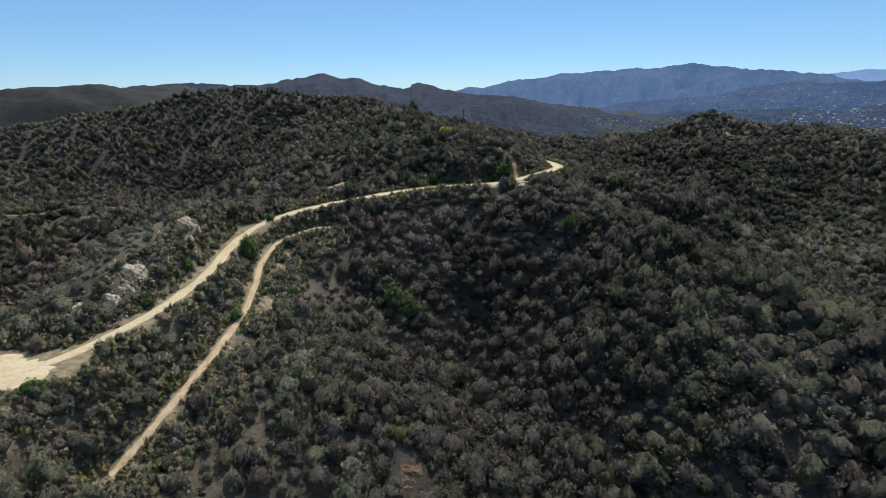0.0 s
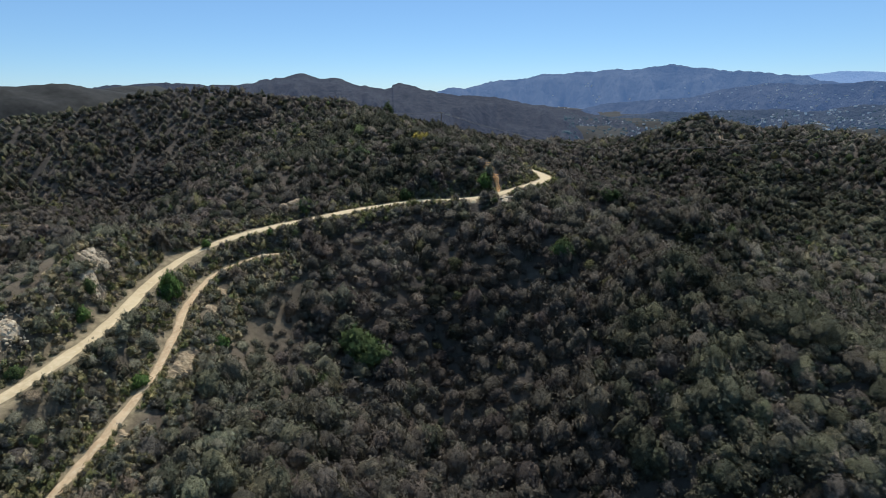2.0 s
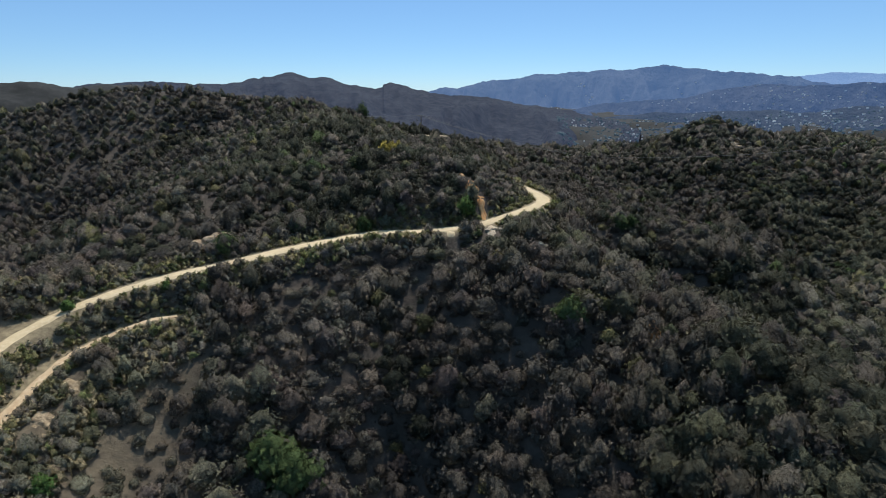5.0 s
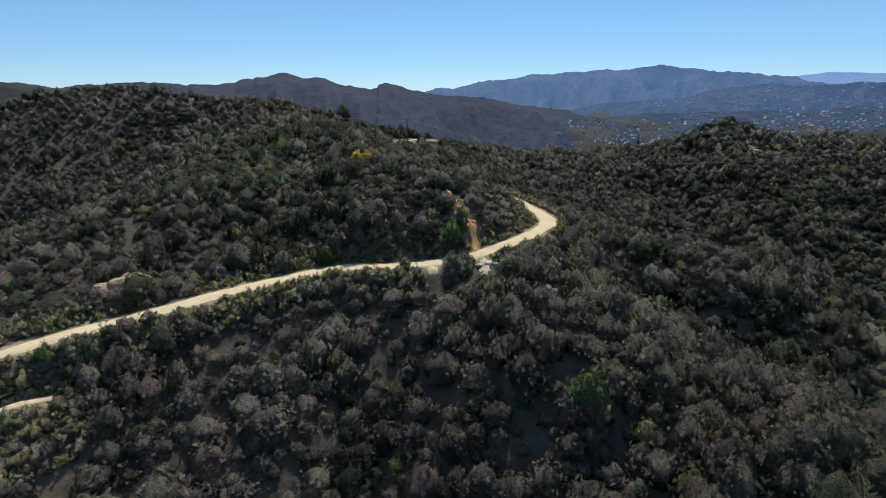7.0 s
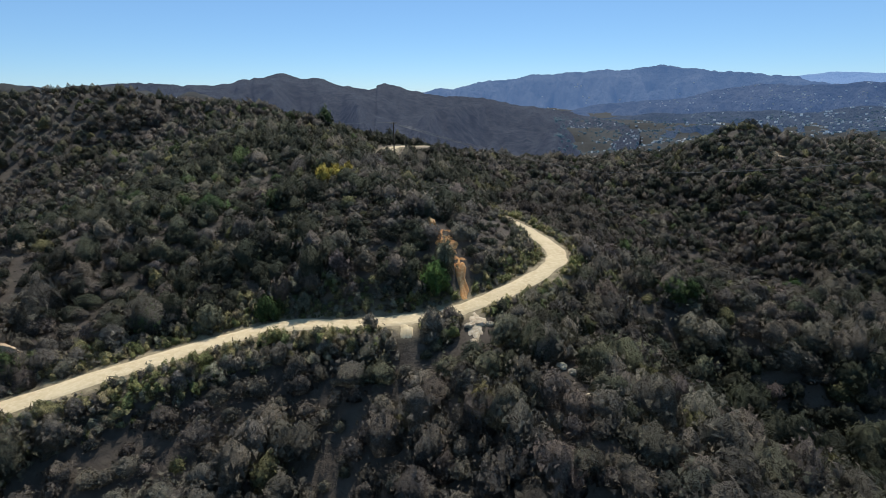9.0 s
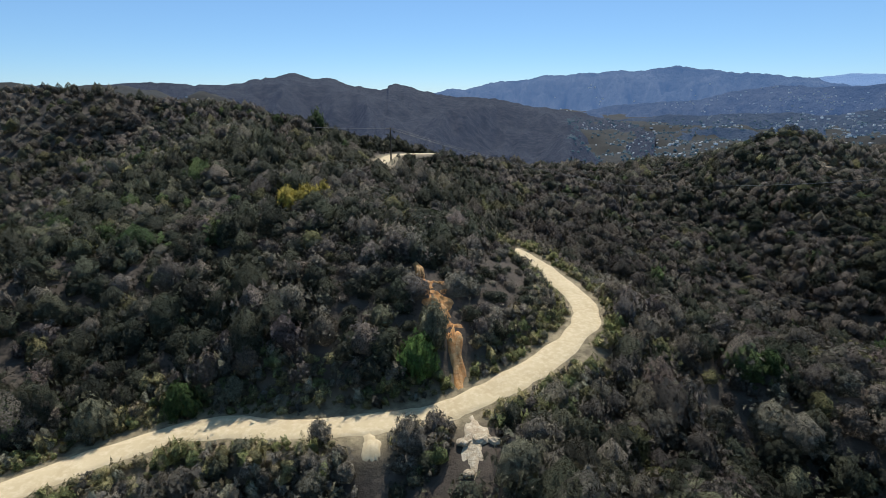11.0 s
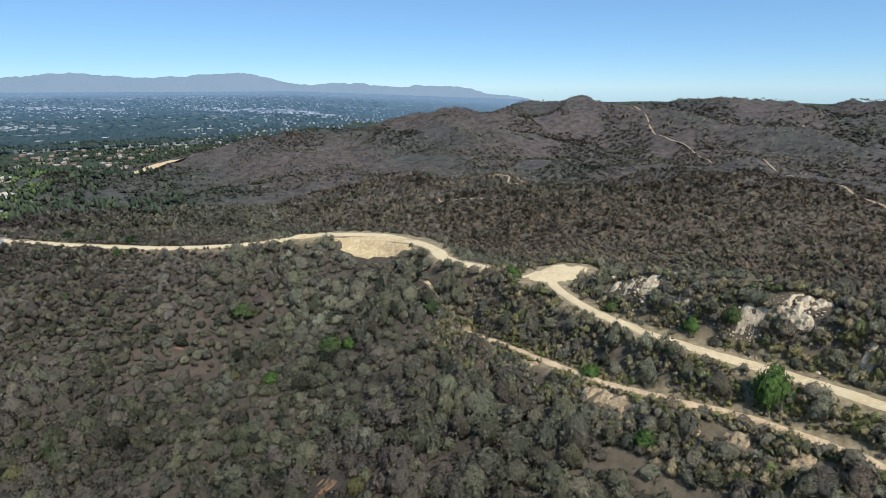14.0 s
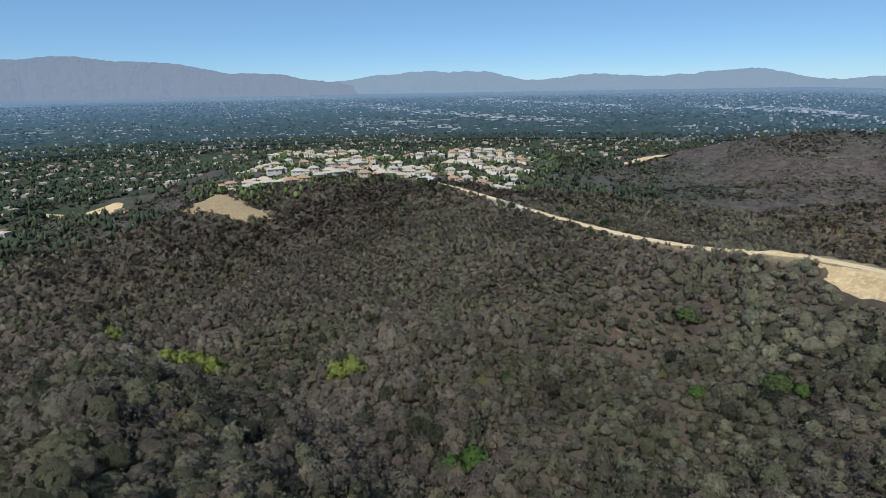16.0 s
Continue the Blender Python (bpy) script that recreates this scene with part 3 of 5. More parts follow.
def sow(name, kinds, x, y, z, radius, tall, tint, seed, label):
    """Many plants as one mesh: each a turned and scaled copy of one of the kinds."""
    rnd = np.random.RandomState(seed)
    which, turn = rnd.randint(len(kinds), size=len(x)), rnd.uniform(0, 2 * math.pi, len(x))
    verts, faces, tints, normals, base = [], [], [], [], 0
    for n, (v, f, way) in enumerate(kinds):
        m = np.flatnonzero(which == n)
        if not len(m):
            continue
        c, s = np.cos(turn[m])[:, None], np.sin(turn[m])[:, None]
        px = (v[:, 0] * c - v[:, 1] * s) * radius[m][:, None] + x[m][:, None]
        py = (v[:, 0] * s + v[:, 1] * c) * radius[m][:, None] + y[m][:, None]
        pz = v[:, 2] * tall[m][:, None] + z[m][:, None]
        verts.append(np.stack([px, py, pz], -1).reshape(-1, 3))
        faces.append((f[None] + base + (np.arange(len(m)) * len(v))[:, None, None]).reshape(-1, 3))
        tints.append(np.repeat(tint[m], len(v), 0))
        normals.append(np.stack([way[:, 0] * c - way[:, 1] * s, way[:, 0] * s + way[:, 1] * c, way[:, 2] + 0 * c], -1).reshape(-1, 3))
        base += len(m) * len(v)
    verts, faces, tints = np.vstack(verts), np.vstack(faces), np.vstack(tints)
    ob = link_mesh(name, verts, faces, LEAF, True)
    ob.data.normals_split_custom_set_from_vertices(np.vstack(normals).astype(np.float32))
    col = ob.data.attributes.new("leaf_tint", "FLOAT_COLOR", "POINT")
    col.data.foreach_set("color", np.hstack([tints, np.ones((len(tints), 1))]).astype(np.float32).ravel())
    return tagged(ob, label, "shrubs", kind="stuff")


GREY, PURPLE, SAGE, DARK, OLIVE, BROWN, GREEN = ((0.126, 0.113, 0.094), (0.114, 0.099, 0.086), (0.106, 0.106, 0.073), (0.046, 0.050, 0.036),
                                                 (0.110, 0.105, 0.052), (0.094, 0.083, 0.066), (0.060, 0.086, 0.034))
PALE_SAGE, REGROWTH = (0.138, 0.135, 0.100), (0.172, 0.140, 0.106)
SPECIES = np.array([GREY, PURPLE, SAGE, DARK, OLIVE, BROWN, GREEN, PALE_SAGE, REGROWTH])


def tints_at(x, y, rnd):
    """Each plant's leaf colour: patches of one species, with strays; dark tints imitate slope shade."""
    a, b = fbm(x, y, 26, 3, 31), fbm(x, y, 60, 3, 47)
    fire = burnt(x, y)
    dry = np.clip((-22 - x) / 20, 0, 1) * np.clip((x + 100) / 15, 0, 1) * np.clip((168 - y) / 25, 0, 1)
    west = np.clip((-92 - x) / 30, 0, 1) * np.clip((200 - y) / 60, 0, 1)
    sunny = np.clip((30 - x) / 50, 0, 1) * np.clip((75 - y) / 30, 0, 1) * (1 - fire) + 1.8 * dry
    # more dark plants in the north-east, partly in place of the slopes' shade
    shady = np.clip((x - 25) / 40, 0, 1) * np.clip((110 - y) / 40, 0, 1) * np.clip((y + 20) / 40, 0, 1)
    # dark growth on the eastern and southern hills, also standing in for their shade
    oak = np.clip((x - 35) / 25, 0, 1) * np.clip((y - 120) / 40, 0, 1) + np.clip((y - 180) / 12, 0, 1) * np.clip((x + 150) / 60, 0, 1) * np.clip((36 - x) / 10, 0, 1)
    # shade of the steep face above the road, put in as dark tints
    bluff_shade = np.clip((y - 182) / 6, 0, 1) * np.clip((236 - y) / 14, 0, 1) * np.clip((x + 50) / 15, 0, 1) * np.clip((22 - x) / 8, 0, 1)
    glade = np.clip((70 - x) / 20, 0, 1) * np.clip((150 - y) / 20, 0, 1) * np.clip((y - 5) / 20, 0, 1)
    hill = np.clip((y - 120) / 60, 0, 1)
    w = np.stack([1.1 + 1.6 * a, 0.7 - 1.5 * b - 0.35 * glade, 0.7 + 1.6 * b + 0.6 * glade, (0.22 - 0.9 * a) * (1 - 0.8 * fire) + 0.7 * shady + 1.05 * oak.clip(0, 1) + 0.5 * hill + 1.6 * bluff_shade, 0.05 + 0.35 * hill, 0.10 + 1.0 * fire + 0.6 * dry, 0.03 + 0.22 * oak.clip(0, 1), 0.08 + 1.6 * sunny + 0.5 * np.clip((30 - x) / 20, 0, 1) * np.clip((150 - y) / 20, 0, 1) * (1 - fire), 2.4 * west + 1.3 * dry_ground(x, y)], 1).clip(0.015) ** 1.5
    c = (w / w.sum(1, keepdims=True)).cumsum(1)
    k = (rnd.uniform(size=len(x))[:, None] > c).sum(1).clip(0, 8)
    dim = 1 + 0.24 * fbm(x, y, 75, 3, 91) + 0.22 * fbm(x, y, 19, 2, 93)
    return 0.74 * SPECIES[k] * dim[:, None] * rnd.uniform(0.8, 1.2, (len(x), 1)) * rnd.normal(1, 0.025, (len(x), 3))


TRACKS = {
    "path_2": [(-62, 10, -18), (-59.5, 24, -18), (-57.2, 34, -19), (-56.8, 43, -20), (-54.5, 52, -22), (-55, 62.7, -26)],
    "track": [(-348.2, 68.2, -30), (-378.2, 29.5, -30), (-420.3, -14.08, -30), (-456.6, -67.56, -30)],
    "track_2": [(-285, -222, -30), (-304.2, -215, -30), (-295, -205, -30), (-312, -195, -30), (-306, -180, -30)],
    "track_3": [(-645, -345, -30), (-640, -325, -30), (-608, -281, -30), (-595, -240, -30), (-582, -198, -30), (-560, -170, -30)],
    "track_4": [(-251.1, 146.7, -30), (-227.6, 168.7, -30), (-206.5, 183.5, -30), (-175.8, 198.8, -30), (-154.7, 220.1, -30)],
    "track_5": [(-232, -160, -30), (-222, -176, -30), (-210, -186, -30), (-214.4, -200, -30), (-200, -212, -30)],
}
TRACK_LINES = [(along(line, 3), 1.0) for line in list(TRACKS.values())[1:]]
LINE_OF_SITE = np.array([(2 + 0.17 * k, 66.0 + k) for k in range(144)])        # the middle of the bowl and the road bend


def site_distance(x, y):
    d = np.full(x.shape, 1e9)
    for px, py in LINE_OF_SITE[::8]:
        d = np.minimum(d, np.hypot(x - px, y - py))
    return d


def scatter(x0, x1, y0, y1, gap, seed):
    rnd = np.random.RandomState(seed)
    gx, gy = np.meshgrid(np.arange(x0, x1, gap), np.arange(y0, y1, gap))
    gx = gx + rnd.uniform(-0.48, 0.48, gx.shape) * gap
    gy = gy + rnd.uniform(-0.48, 0.48, gy.shape) * gap
    return gx.ravel(), gy.ravel(), rnd


FAR_CLEARINGS = [(264, -157, 31, 11), (500, -242, 54, 24), (-47, -555, 36, 18)]
ROAD_CLEARINGS = [(14.36, 200.0, 2.5, 4.0), (12.42, 204.9, 2.3, 4.4), (-71.8, 125, 2.3, 4.6), (-70.6, 97.5, 2.4, 6.5), (-68.4, 118.6, 1.6, 3), (-47, 177, 4.5, 3.2), (16.4, 186.4, 2.4, 5.0), (6.5, 187.0, 1.7, 3.2), (26.29, 175, 1.6, 1.8),
    (28.43, 170.5, 1.6, 1.8), (-48, 110, 1.5, 6), (-50.4, 127.5, 1.4, 5), (-52, 138, 1.2, 3), (-48.4, 94, 1.1, 4), (-50, 76, 1.0, 4), (-57, 4, 4, 9)]
SLOPE_CLEARINGS = [(-54, -3, 4, 9), (-60, 14, 3.5, 8), (-40.5, -29, 4, 7), (-47, -21, 6, 7), (-64, 6, 5, 14), (-57.2, 34, 0.9, 5), (-56, 46, 0.9, 5), (-13, 233.5, 4, 6),
    (-12, 240, 3, 5), (58, 94, 2.6, 4.2), (-11, 80, 3.2, 5), (147, 19, 11, 6), (86, 20, 6, 4), (183, 17, 4, 4), (36, 62, 3, 3), (168, 370, 5, 6)]
CLEARINGS = FAR_CLEARINGS + ROAD_CLEARINGS + SLOPE_CLEARINGS


def bare(x, y):
    """Patches with little growth."""
    return fbm(x, y, 14, 3, 71) + 0.5 * fbm(x, y, 45, 2, 77)


def burnt(x, y):
    """Where an old fire left low brown regrowth: the western valley and the slopes to the north."""
    return np.maximum(np.clip((-92 - x) / 30, 0, 1) * np.clip((185 - y) / 60, 0, 1), 0.8 * np.clip((-22 - y + 22 * fbm(x, y, 40, 2, 83)) / 14, 0, 1) * (x > -70))


def grow(name, near_d, far_d, gap, core, tufts, size, seed, rmin, rmax, label, box=(-420, 430, -300, 520), sparse=1.7, kinds=8, low=False, lobes=6):
    x, y, rnd = scatter(box[0], box[1], box[2], box[3], gap, seed)
    d = site_distance(x, y)
    keep = (d >= near_d) & (d < far_d) & ~((x > 0.81 * y + 25) & (x - 13 > 1.5 * (163 - y) + 25))
    x, y = x[keep], y[keep]
    r = rmin + (rmax - rmin) * rnd.uniform(size=len(x)) ** 2.0
    r = r * (1 + 0.16 * fbm(x, y, 34, 2, 97) + 0.30 * fbm(x, y, 9, 2, 98)).clip(0.7, 1.45)
    r = r * (1 - 0.12 * np.clip((85 - y) / 30, 0, 1)) * (1 + 0.2 * np.clip((x - 20) / 40, 0, 1))
    inside_bend = np.clip(1.4 - np.hypot((x - 25.5) / 7, (y - 222) / 23), 0, 1)
    r = r * (1 - 0.55 * np.clip(inside_bend * 2.5, 0, 1))
    fire = burnt(x, y)
    keep = (fire > 0.5) == low
    x, y, r, fire = x[keep], y[keep], r[keep], fire[keep]
    clear = off_road(x, y)[0]
    r = np.minimum(r, 2.1 + 0.45 * clear).clip(0.8, 4.9)
    r = np.where(clear < 1.2, r * 0.65, r) * (1 - 0.34 * dry_ground(x, y))
    verge = 2.0 * np.clip((y - 176) / 8, 0, 1) * np.clip((42 - x) / 8, 0, 1)
    keep = (clear > r * 0.42 + verge - 1.1 * dry_ground(x, y)) & (bare(x, y) < sparse) & (off_road(x, y, TRACK_LINES)[0] > 0.5 * r)
    keep &= off_road(x, y, ROADS[3:4])[0] > r * 0.75
    for cx, cy, rx, ry in CLEARINGS:
        keep &= ((x - cx) / rx) ** 2 + ((y - cy) / ry) ** 2 > 1
    x, y, r = x[keep], y[keep], r[keep]
    z = ground_height(x, y) - 0.15 * r
    tall = r * (1 + 0.35 * fbm(x, y, 10, 2, 99)).clip(0.7, 1.5) * rnd.uniform(0.9, 1.35, len(x)) * (0.85 if low else 1.0)
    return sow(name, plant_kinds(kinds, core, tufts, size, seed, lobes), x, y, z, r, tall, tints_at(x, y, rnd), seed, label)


grow("chaparral", 0, 52, 2.6, 1, 190, 0.15, 11, 1.7, 4.6, "dense grey-green and dark chaparral shrubs on the slopes", kinds=14, lobes=12)
grow("chaparral", 0, 52, 3.2, 1, 190, 0.15, 17, 2.0, 4.4, "tall dark shrubs crowding the steep slope above the road", box=(-62, 45, 190, 264), kinds=8, lobes=12)
grow("chaparral", 52, 120, 2.75, 1, 88, 0.19, 12, 2.0, 4.8, "dense grey-green chaparral shrubs on the hillsides", kinds=10, lobes=10)
grow("chaparral", 120, 220, 3.1, 1, 22, 0.29, 13, 2.2, 4.6, "rounded grey-green chaparral on the farther slopes", lobes=8)
grow("chaparral", 220, 400, 4.3, 1, 5, 0.4, 14, 2.9, 5.0, "grey-green chaparral covering the far hillsides")
grow("low_scrub", 0, 250, 2.4, 1, 7, 0.42, 15, 2.0, 3.9, "low brown and grey regrowth on slopes that once burnt", low=True)
grow("low_scrub", 250, 420, 3.3, False, 9, 0.95, 16, 2.0, 3.4, "low brown regrowth on far slopes that once burnt", low=True)


def roadside(gap, seed):
    """Small dry shrubs and weeds along the road banks."""
    x, y, rnd = scatter(-100, 70, 50, 262, gap, seed)
    clear = off_road(x, y, ROADS[:2] + ROADS[3:5])[0]
    keep = (clear > 0.35) & (clear < 5 + 5 * dry_ground(x, y)) & (fbm(x, y, 6, 3, 87) > -0.7)
    x, y, clear = x[keep], y[keep], clear[keep]
    for cx, cy, rx, ry in CLEARINGS:
        keep = ((x - cx) / rx) ** 2 + ((y - cy) / ry) ** 2 > 1
        x, y, clear = x[keep], y[keep], clear[keep]
    r = rnd.uniform(0.45, 1.3, len(x)) * np.clip(0.62 + clear / 3, 0, 1.35)
    pick = rnd.randint(6, size=len(x))
    pick = np.where((clear < 2.6) & (rnd.uniform(size=len(x)) < 0.6 - 0.35 * dry_ground(x, y)), 6 + pick % 2, pick)
    pick = np.where((pick == 5) & (rnd.uniform(size=len(x)) < 0.8 * dry_ground(x, y)), 3, pick)
    tint = np.array([(0.135, 0.125, 0.065), BROWN, GREY, (0.19, 0.16, 0.10), PALE_SAGE, (0.095, 0.11, 0.048), (0.18, 0.16, 0.08), (0.125, 0.13, 0.055)])[pick] * rnd.uniform(0.9, 1.25, (len(x), 1))
    sow("roadside_scrub", plant_kinds(8, 1, 11, 0.44, seed), x, y, ground_height(x, y) - 0.05, r, r * rnd.uniform(0.8, 1.5, len(x)), tint, seed, "dry weeds and small shrubs along the road banks")


roadside(0.85, 21)


def far_scrub(seed, box, gap, low, near_d, label):
    x, y, rnd = scatter(*box, gap, seed)
    d = site_distance(x, y)
    g = ground_height(x, y)
    keep = (d > near_d) & (g > low) & (fbm(x, y, 60, 3, 61) > -0.6) & (off_road(x, y, TRACK_LINES)[0] > 1.2)
    for cx, cy, rx, ry in FAR_CLEARINGS:
        keep &= ((x - cx) / rx) ** 2 + ((y - cy) / ry) ** 2 > 1
    x, y, g = x[keep], y[keep], g[keep]
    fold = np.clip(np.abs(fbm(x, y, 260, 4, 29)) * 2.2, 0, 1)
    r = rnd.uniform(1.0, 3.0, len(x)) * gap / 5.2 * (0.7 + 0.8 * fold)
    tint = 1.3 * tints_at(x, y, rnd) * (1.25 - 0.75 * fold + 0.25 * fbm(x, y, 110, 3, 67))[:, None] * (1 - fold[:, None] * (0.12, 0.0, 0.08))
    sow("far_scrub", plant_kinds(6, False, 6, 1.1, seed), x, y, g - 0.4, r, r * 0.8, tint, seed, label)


far_scrub(23, (-1150, -620, -620, 720), 6.4, -88, 400, "scrub scattered over the far western hills")
far_scrub(25, (-620, -330, -620, 420), 4.2, -88, 400, "low brown and dark scrub over the western slopes")
far_scrub(24, (-330, 60, -900, -290), 4.0, -86, 400, "brown scrub on the slopes beside the valley")
far_scrub(26, (-330, -60, -300, -130), 3.8, -88, 400, "brown scrub on the slopes beyond the ridge")
far_scrub(27, (-720, -330, -980, -600), 5.2, -88, 400, "brown scrub on the slopes above the valley")
far_scrub(28, (150, 520, -215, -60), 4.2, -84, 395, "dark scrub on the slopes below the mesa")
far_scrub(30, (300, 620, -320, -215), 4.2, -84, 395, "dark scrub on the slopes below the mesa")


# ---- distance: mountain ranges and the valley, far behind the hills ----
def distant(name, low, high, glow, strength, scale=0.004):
    """A far slope: its own dull colour, plus the haze before it as emission."""
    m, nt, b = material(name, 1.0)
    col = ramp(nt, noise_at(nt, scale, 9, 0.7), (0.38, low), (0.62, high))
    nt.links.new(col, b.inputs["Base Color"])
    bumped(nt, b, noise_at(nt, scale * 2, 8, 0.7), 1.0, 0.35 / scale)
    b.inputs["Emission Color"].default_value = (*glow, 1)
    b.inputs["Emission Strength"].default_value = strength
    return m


RANGES = {}
RANGES["far_south"] = [(-264, 3137, 1), (-128, 4620, 32), (532, 4422, 132), (918, 4087, 157), (1265, 4501, 186), (1532, 4406, 205), (1658, 4354, 217), (1882, 4246, 186), (2130, 4103, 162), (2349, 3947, 118), (2596, 3724, 65), (2813, 3443, 42)]
RANGES["farthest"] = [(2268, 4188, 75), (2373, 4111, 111), (2584, 3926, 147), (2663, 3845, 147), (2885, 3556, 127), (3035, 3216, 94)]
RANGES["mid_south"] = [(737, 3485, -97), (936, 3178, -33), (1030, 2821, -7), (1035, 2443, 7), (994, 2157, 32), (1833, 3381, 56), (1986, 3271, 53), (2167, 3113, 73), (2355, 2890, 66)]
RANGES["low_south"] = [(369, 2733, -139), (631, 2519, -92), (763, 2232, -62), (796, 1866, -40), (1385, 2524, -51), (1524, 2434, -63), (1649, 2338, -36), (1806, 2187, -34)]
RANGES["buttes"] = [(-2199, 2093, 30), (-2015, 2210, 45), (-1843, 2258, 53), (-1744, 2272, 39), (-1608, 2259, 48), (-1516, 2246, 30), (-1430, 2212, 50), (-1532, 2822, 64), (-1295, 2898, 53), (-1054, 2914, 73), (-826, 2862, 104), (-699, 2811, 79), (-600, 2746, 86), (-442, 2617, 50), (-300, 2444, 34), (-279, 2404, 49), (-193, 2206, 47), (-188, 3245, 35), (8, 3231, 9), (138, 3205, 7), (324, 3147, -37), (599, 2977, -67), (774, 2774, -115), (878, 2543, -144)]
RANGES["north_east"] = [(4021, -2130, 264), (3879, -2386, 260), (3758, -2569, 269), (3558, -2834, 283), (3364, -3054, 266), (3109, -3303, 251), (2506, -3245, 162), (2372, -3499, 158), (2194, -3729, 115), (2004, -3903, 93), (1821, -4032, 48), (1641, -4139, -2)]
RANGES["north"] = [(2204, -3917, 97), (2068, -4033, 111), (1675, -4274, 167), (1504, -4353, 175), (1239, -4451, 165), (1010, -4513, 178), (433, -3696, 83), (129, -4037, 121), (-296, -4302, 108), (-573, -4382, 117), (-1063, -4407, 137), (-1290, -3665, 60), (-1705, -3819, 70), (-2150, -3836, 44), (-2621, -3677, 40), (-2917, -3474, -25), (-3244, -3111, -104)]


def set_back(crest, reach, eye):
    """The same crest as seen from the hills, at an even distance."""
    out = []
    for x, y, z in crest:
        k = reach / math.hypot(x - eye[0], y - eye[1])
        out.append((eye[0] + (x - eye[0]) * k, eye[1] + (y - eye[1]) * k, eye[2] + (z - eye[2]) * k))
    return out


for name, reach, eye in (("far_south", 4550, (8, 90, 30)), ("farthest", 4800, (8, 90, 30)), ("mid_south", 3500, (8, 90, 30)), ("low_south", 2750, (8, 90, 30)),
                         ("buttes", 2800, (8, 90, 30)), ("north_east", 4720, (14, 156, 30)), ("north", 4800, (14, 156, 30))):
    RANGES[name] = set_back(RANGES[name], reach, eye)


def mountain_range(name, crest, depth, foot, jag, mat, seed, label, rows=26, wave=210, fold=None):
    """A range: a ragged crest with spurs running down towards the hills, closed behind."""
    p = along(crest, 11)
    run = np.r_[0, np.linalg.norm(np.diff(p[:, :2], axis=0), axis=1).cumsum()]
    p[:, 2] += jag * (fbm(run, run * 0, 160, 5, seed) * 0.5 + 0.32 * np.abs(fbm(run, run * 0 + 9, 44, 3, seed + 3)))
    to = np.array([[0.0, 100.0]]) - p[:, :2]
    to /= np.linalg.norm(to, axis=1)[:, None]
    s = np.r_[-0.1, np.linspace(0, 1, rows) ** 1.2]
    drop = np.where(s < 0, 0.5, s)[None]
    spur = fbm(run[:, None] + 0 * s[None], s[None] * depth * 0.3 + 0 * run[:, None], wave, 5, seed + 7)
    spur = 0.5 - 1.6 * np.abs(spur)
    bend = np.sin(np.pi * np.clip(s, 0, 1))[None]
    x = p[:, :1] + to[:, :1] * s * depth
    y = p[:, 1:2] + to[:, 1:] * s * depth
    z = p[:, 2:] + (foot - p[:, 2:]) * drop**0.8 + (fold or jag * 3.2) * spur * bend
    ob = link_mesh(name, np.stack([x, y, z], -1).reshape(-1, 3), grid_faces(len(p), len(s)), mat)
    return tagged(ob, label, "mountains", kind="structure")


# each range's haze is emitted by its own material, bluer or paler by distance
FAR_HAZE = distant("far_haze_slopes", (0.010, 0.014, 0.016), (0.024, 0.026, 0.026), (0.064, 0.124, 0.262), 0.92)
FARTHEST = distant("farthest_haze_slopes", (0.04, 0.045, 0.05), (0.05, 0.05, 0.05), (0.15, 0.27, 0.52), 0.95)
MID_HAZE = distant("mid_haze_slopes", (0.006, 0.010, 0.010), (0.028, 0.030, 0.028), (0.036, 0.074, 0.172), 0.95)
LOW_HAZE = distant("low_haze_slopes", (0.005, 0.008, 0.008), (0.028, 0.029, 0.026), (0.022, 0.045, 0.098), 0.95)
BUTTE_HAZE = distant("butte_haze_slopes", (0.001, 0.002, 0.002), (0.022, 0.023, 0.022), (0.0060, 0.0140, 0.040), 1.0, 0.03)
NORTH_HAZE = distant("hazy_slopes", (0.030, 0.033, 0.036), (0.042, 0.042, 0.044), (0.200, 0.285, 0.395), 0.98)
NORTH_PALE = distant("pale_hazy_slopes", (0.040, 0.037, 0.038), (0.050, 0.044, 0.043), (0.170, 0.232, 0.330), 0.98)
mountain_range("backdrop", RANGES["far_south"], 900, -110, 26, FAR_HAZE, 5, "hazy blue mountain range on the horizon", 40, 260, 130)
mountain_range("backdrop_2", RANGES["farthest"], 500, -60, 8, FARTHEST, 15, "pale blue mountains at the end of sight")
mountain_range("backdrop_3", RANGES["mid_south"], 800, -150, 16, MID_HAZE, 25, "blue-grey wooded hills with scattered houses", 40, 230, 80)
mountain_range("backdrop_4", RANGES["low_south"], 700, -150, 16, LOW_HAZE, 35, "dark blue-grey wooded hills in a far valley", 40, 200, 60)
mountain_range("backdrop_5", RANGES["buttes"], 2300, -95, 22, BUTTE_HAZE, 45, "dark scrub-covered range with rocky buttes", 60, 420, 70)
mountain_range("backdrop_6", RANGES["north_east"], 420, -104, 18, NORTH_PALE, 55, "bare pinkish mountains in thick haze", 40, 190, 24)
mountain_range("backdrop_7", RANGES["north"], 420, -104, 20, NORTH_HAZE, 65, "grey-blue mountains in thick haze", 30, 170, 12)


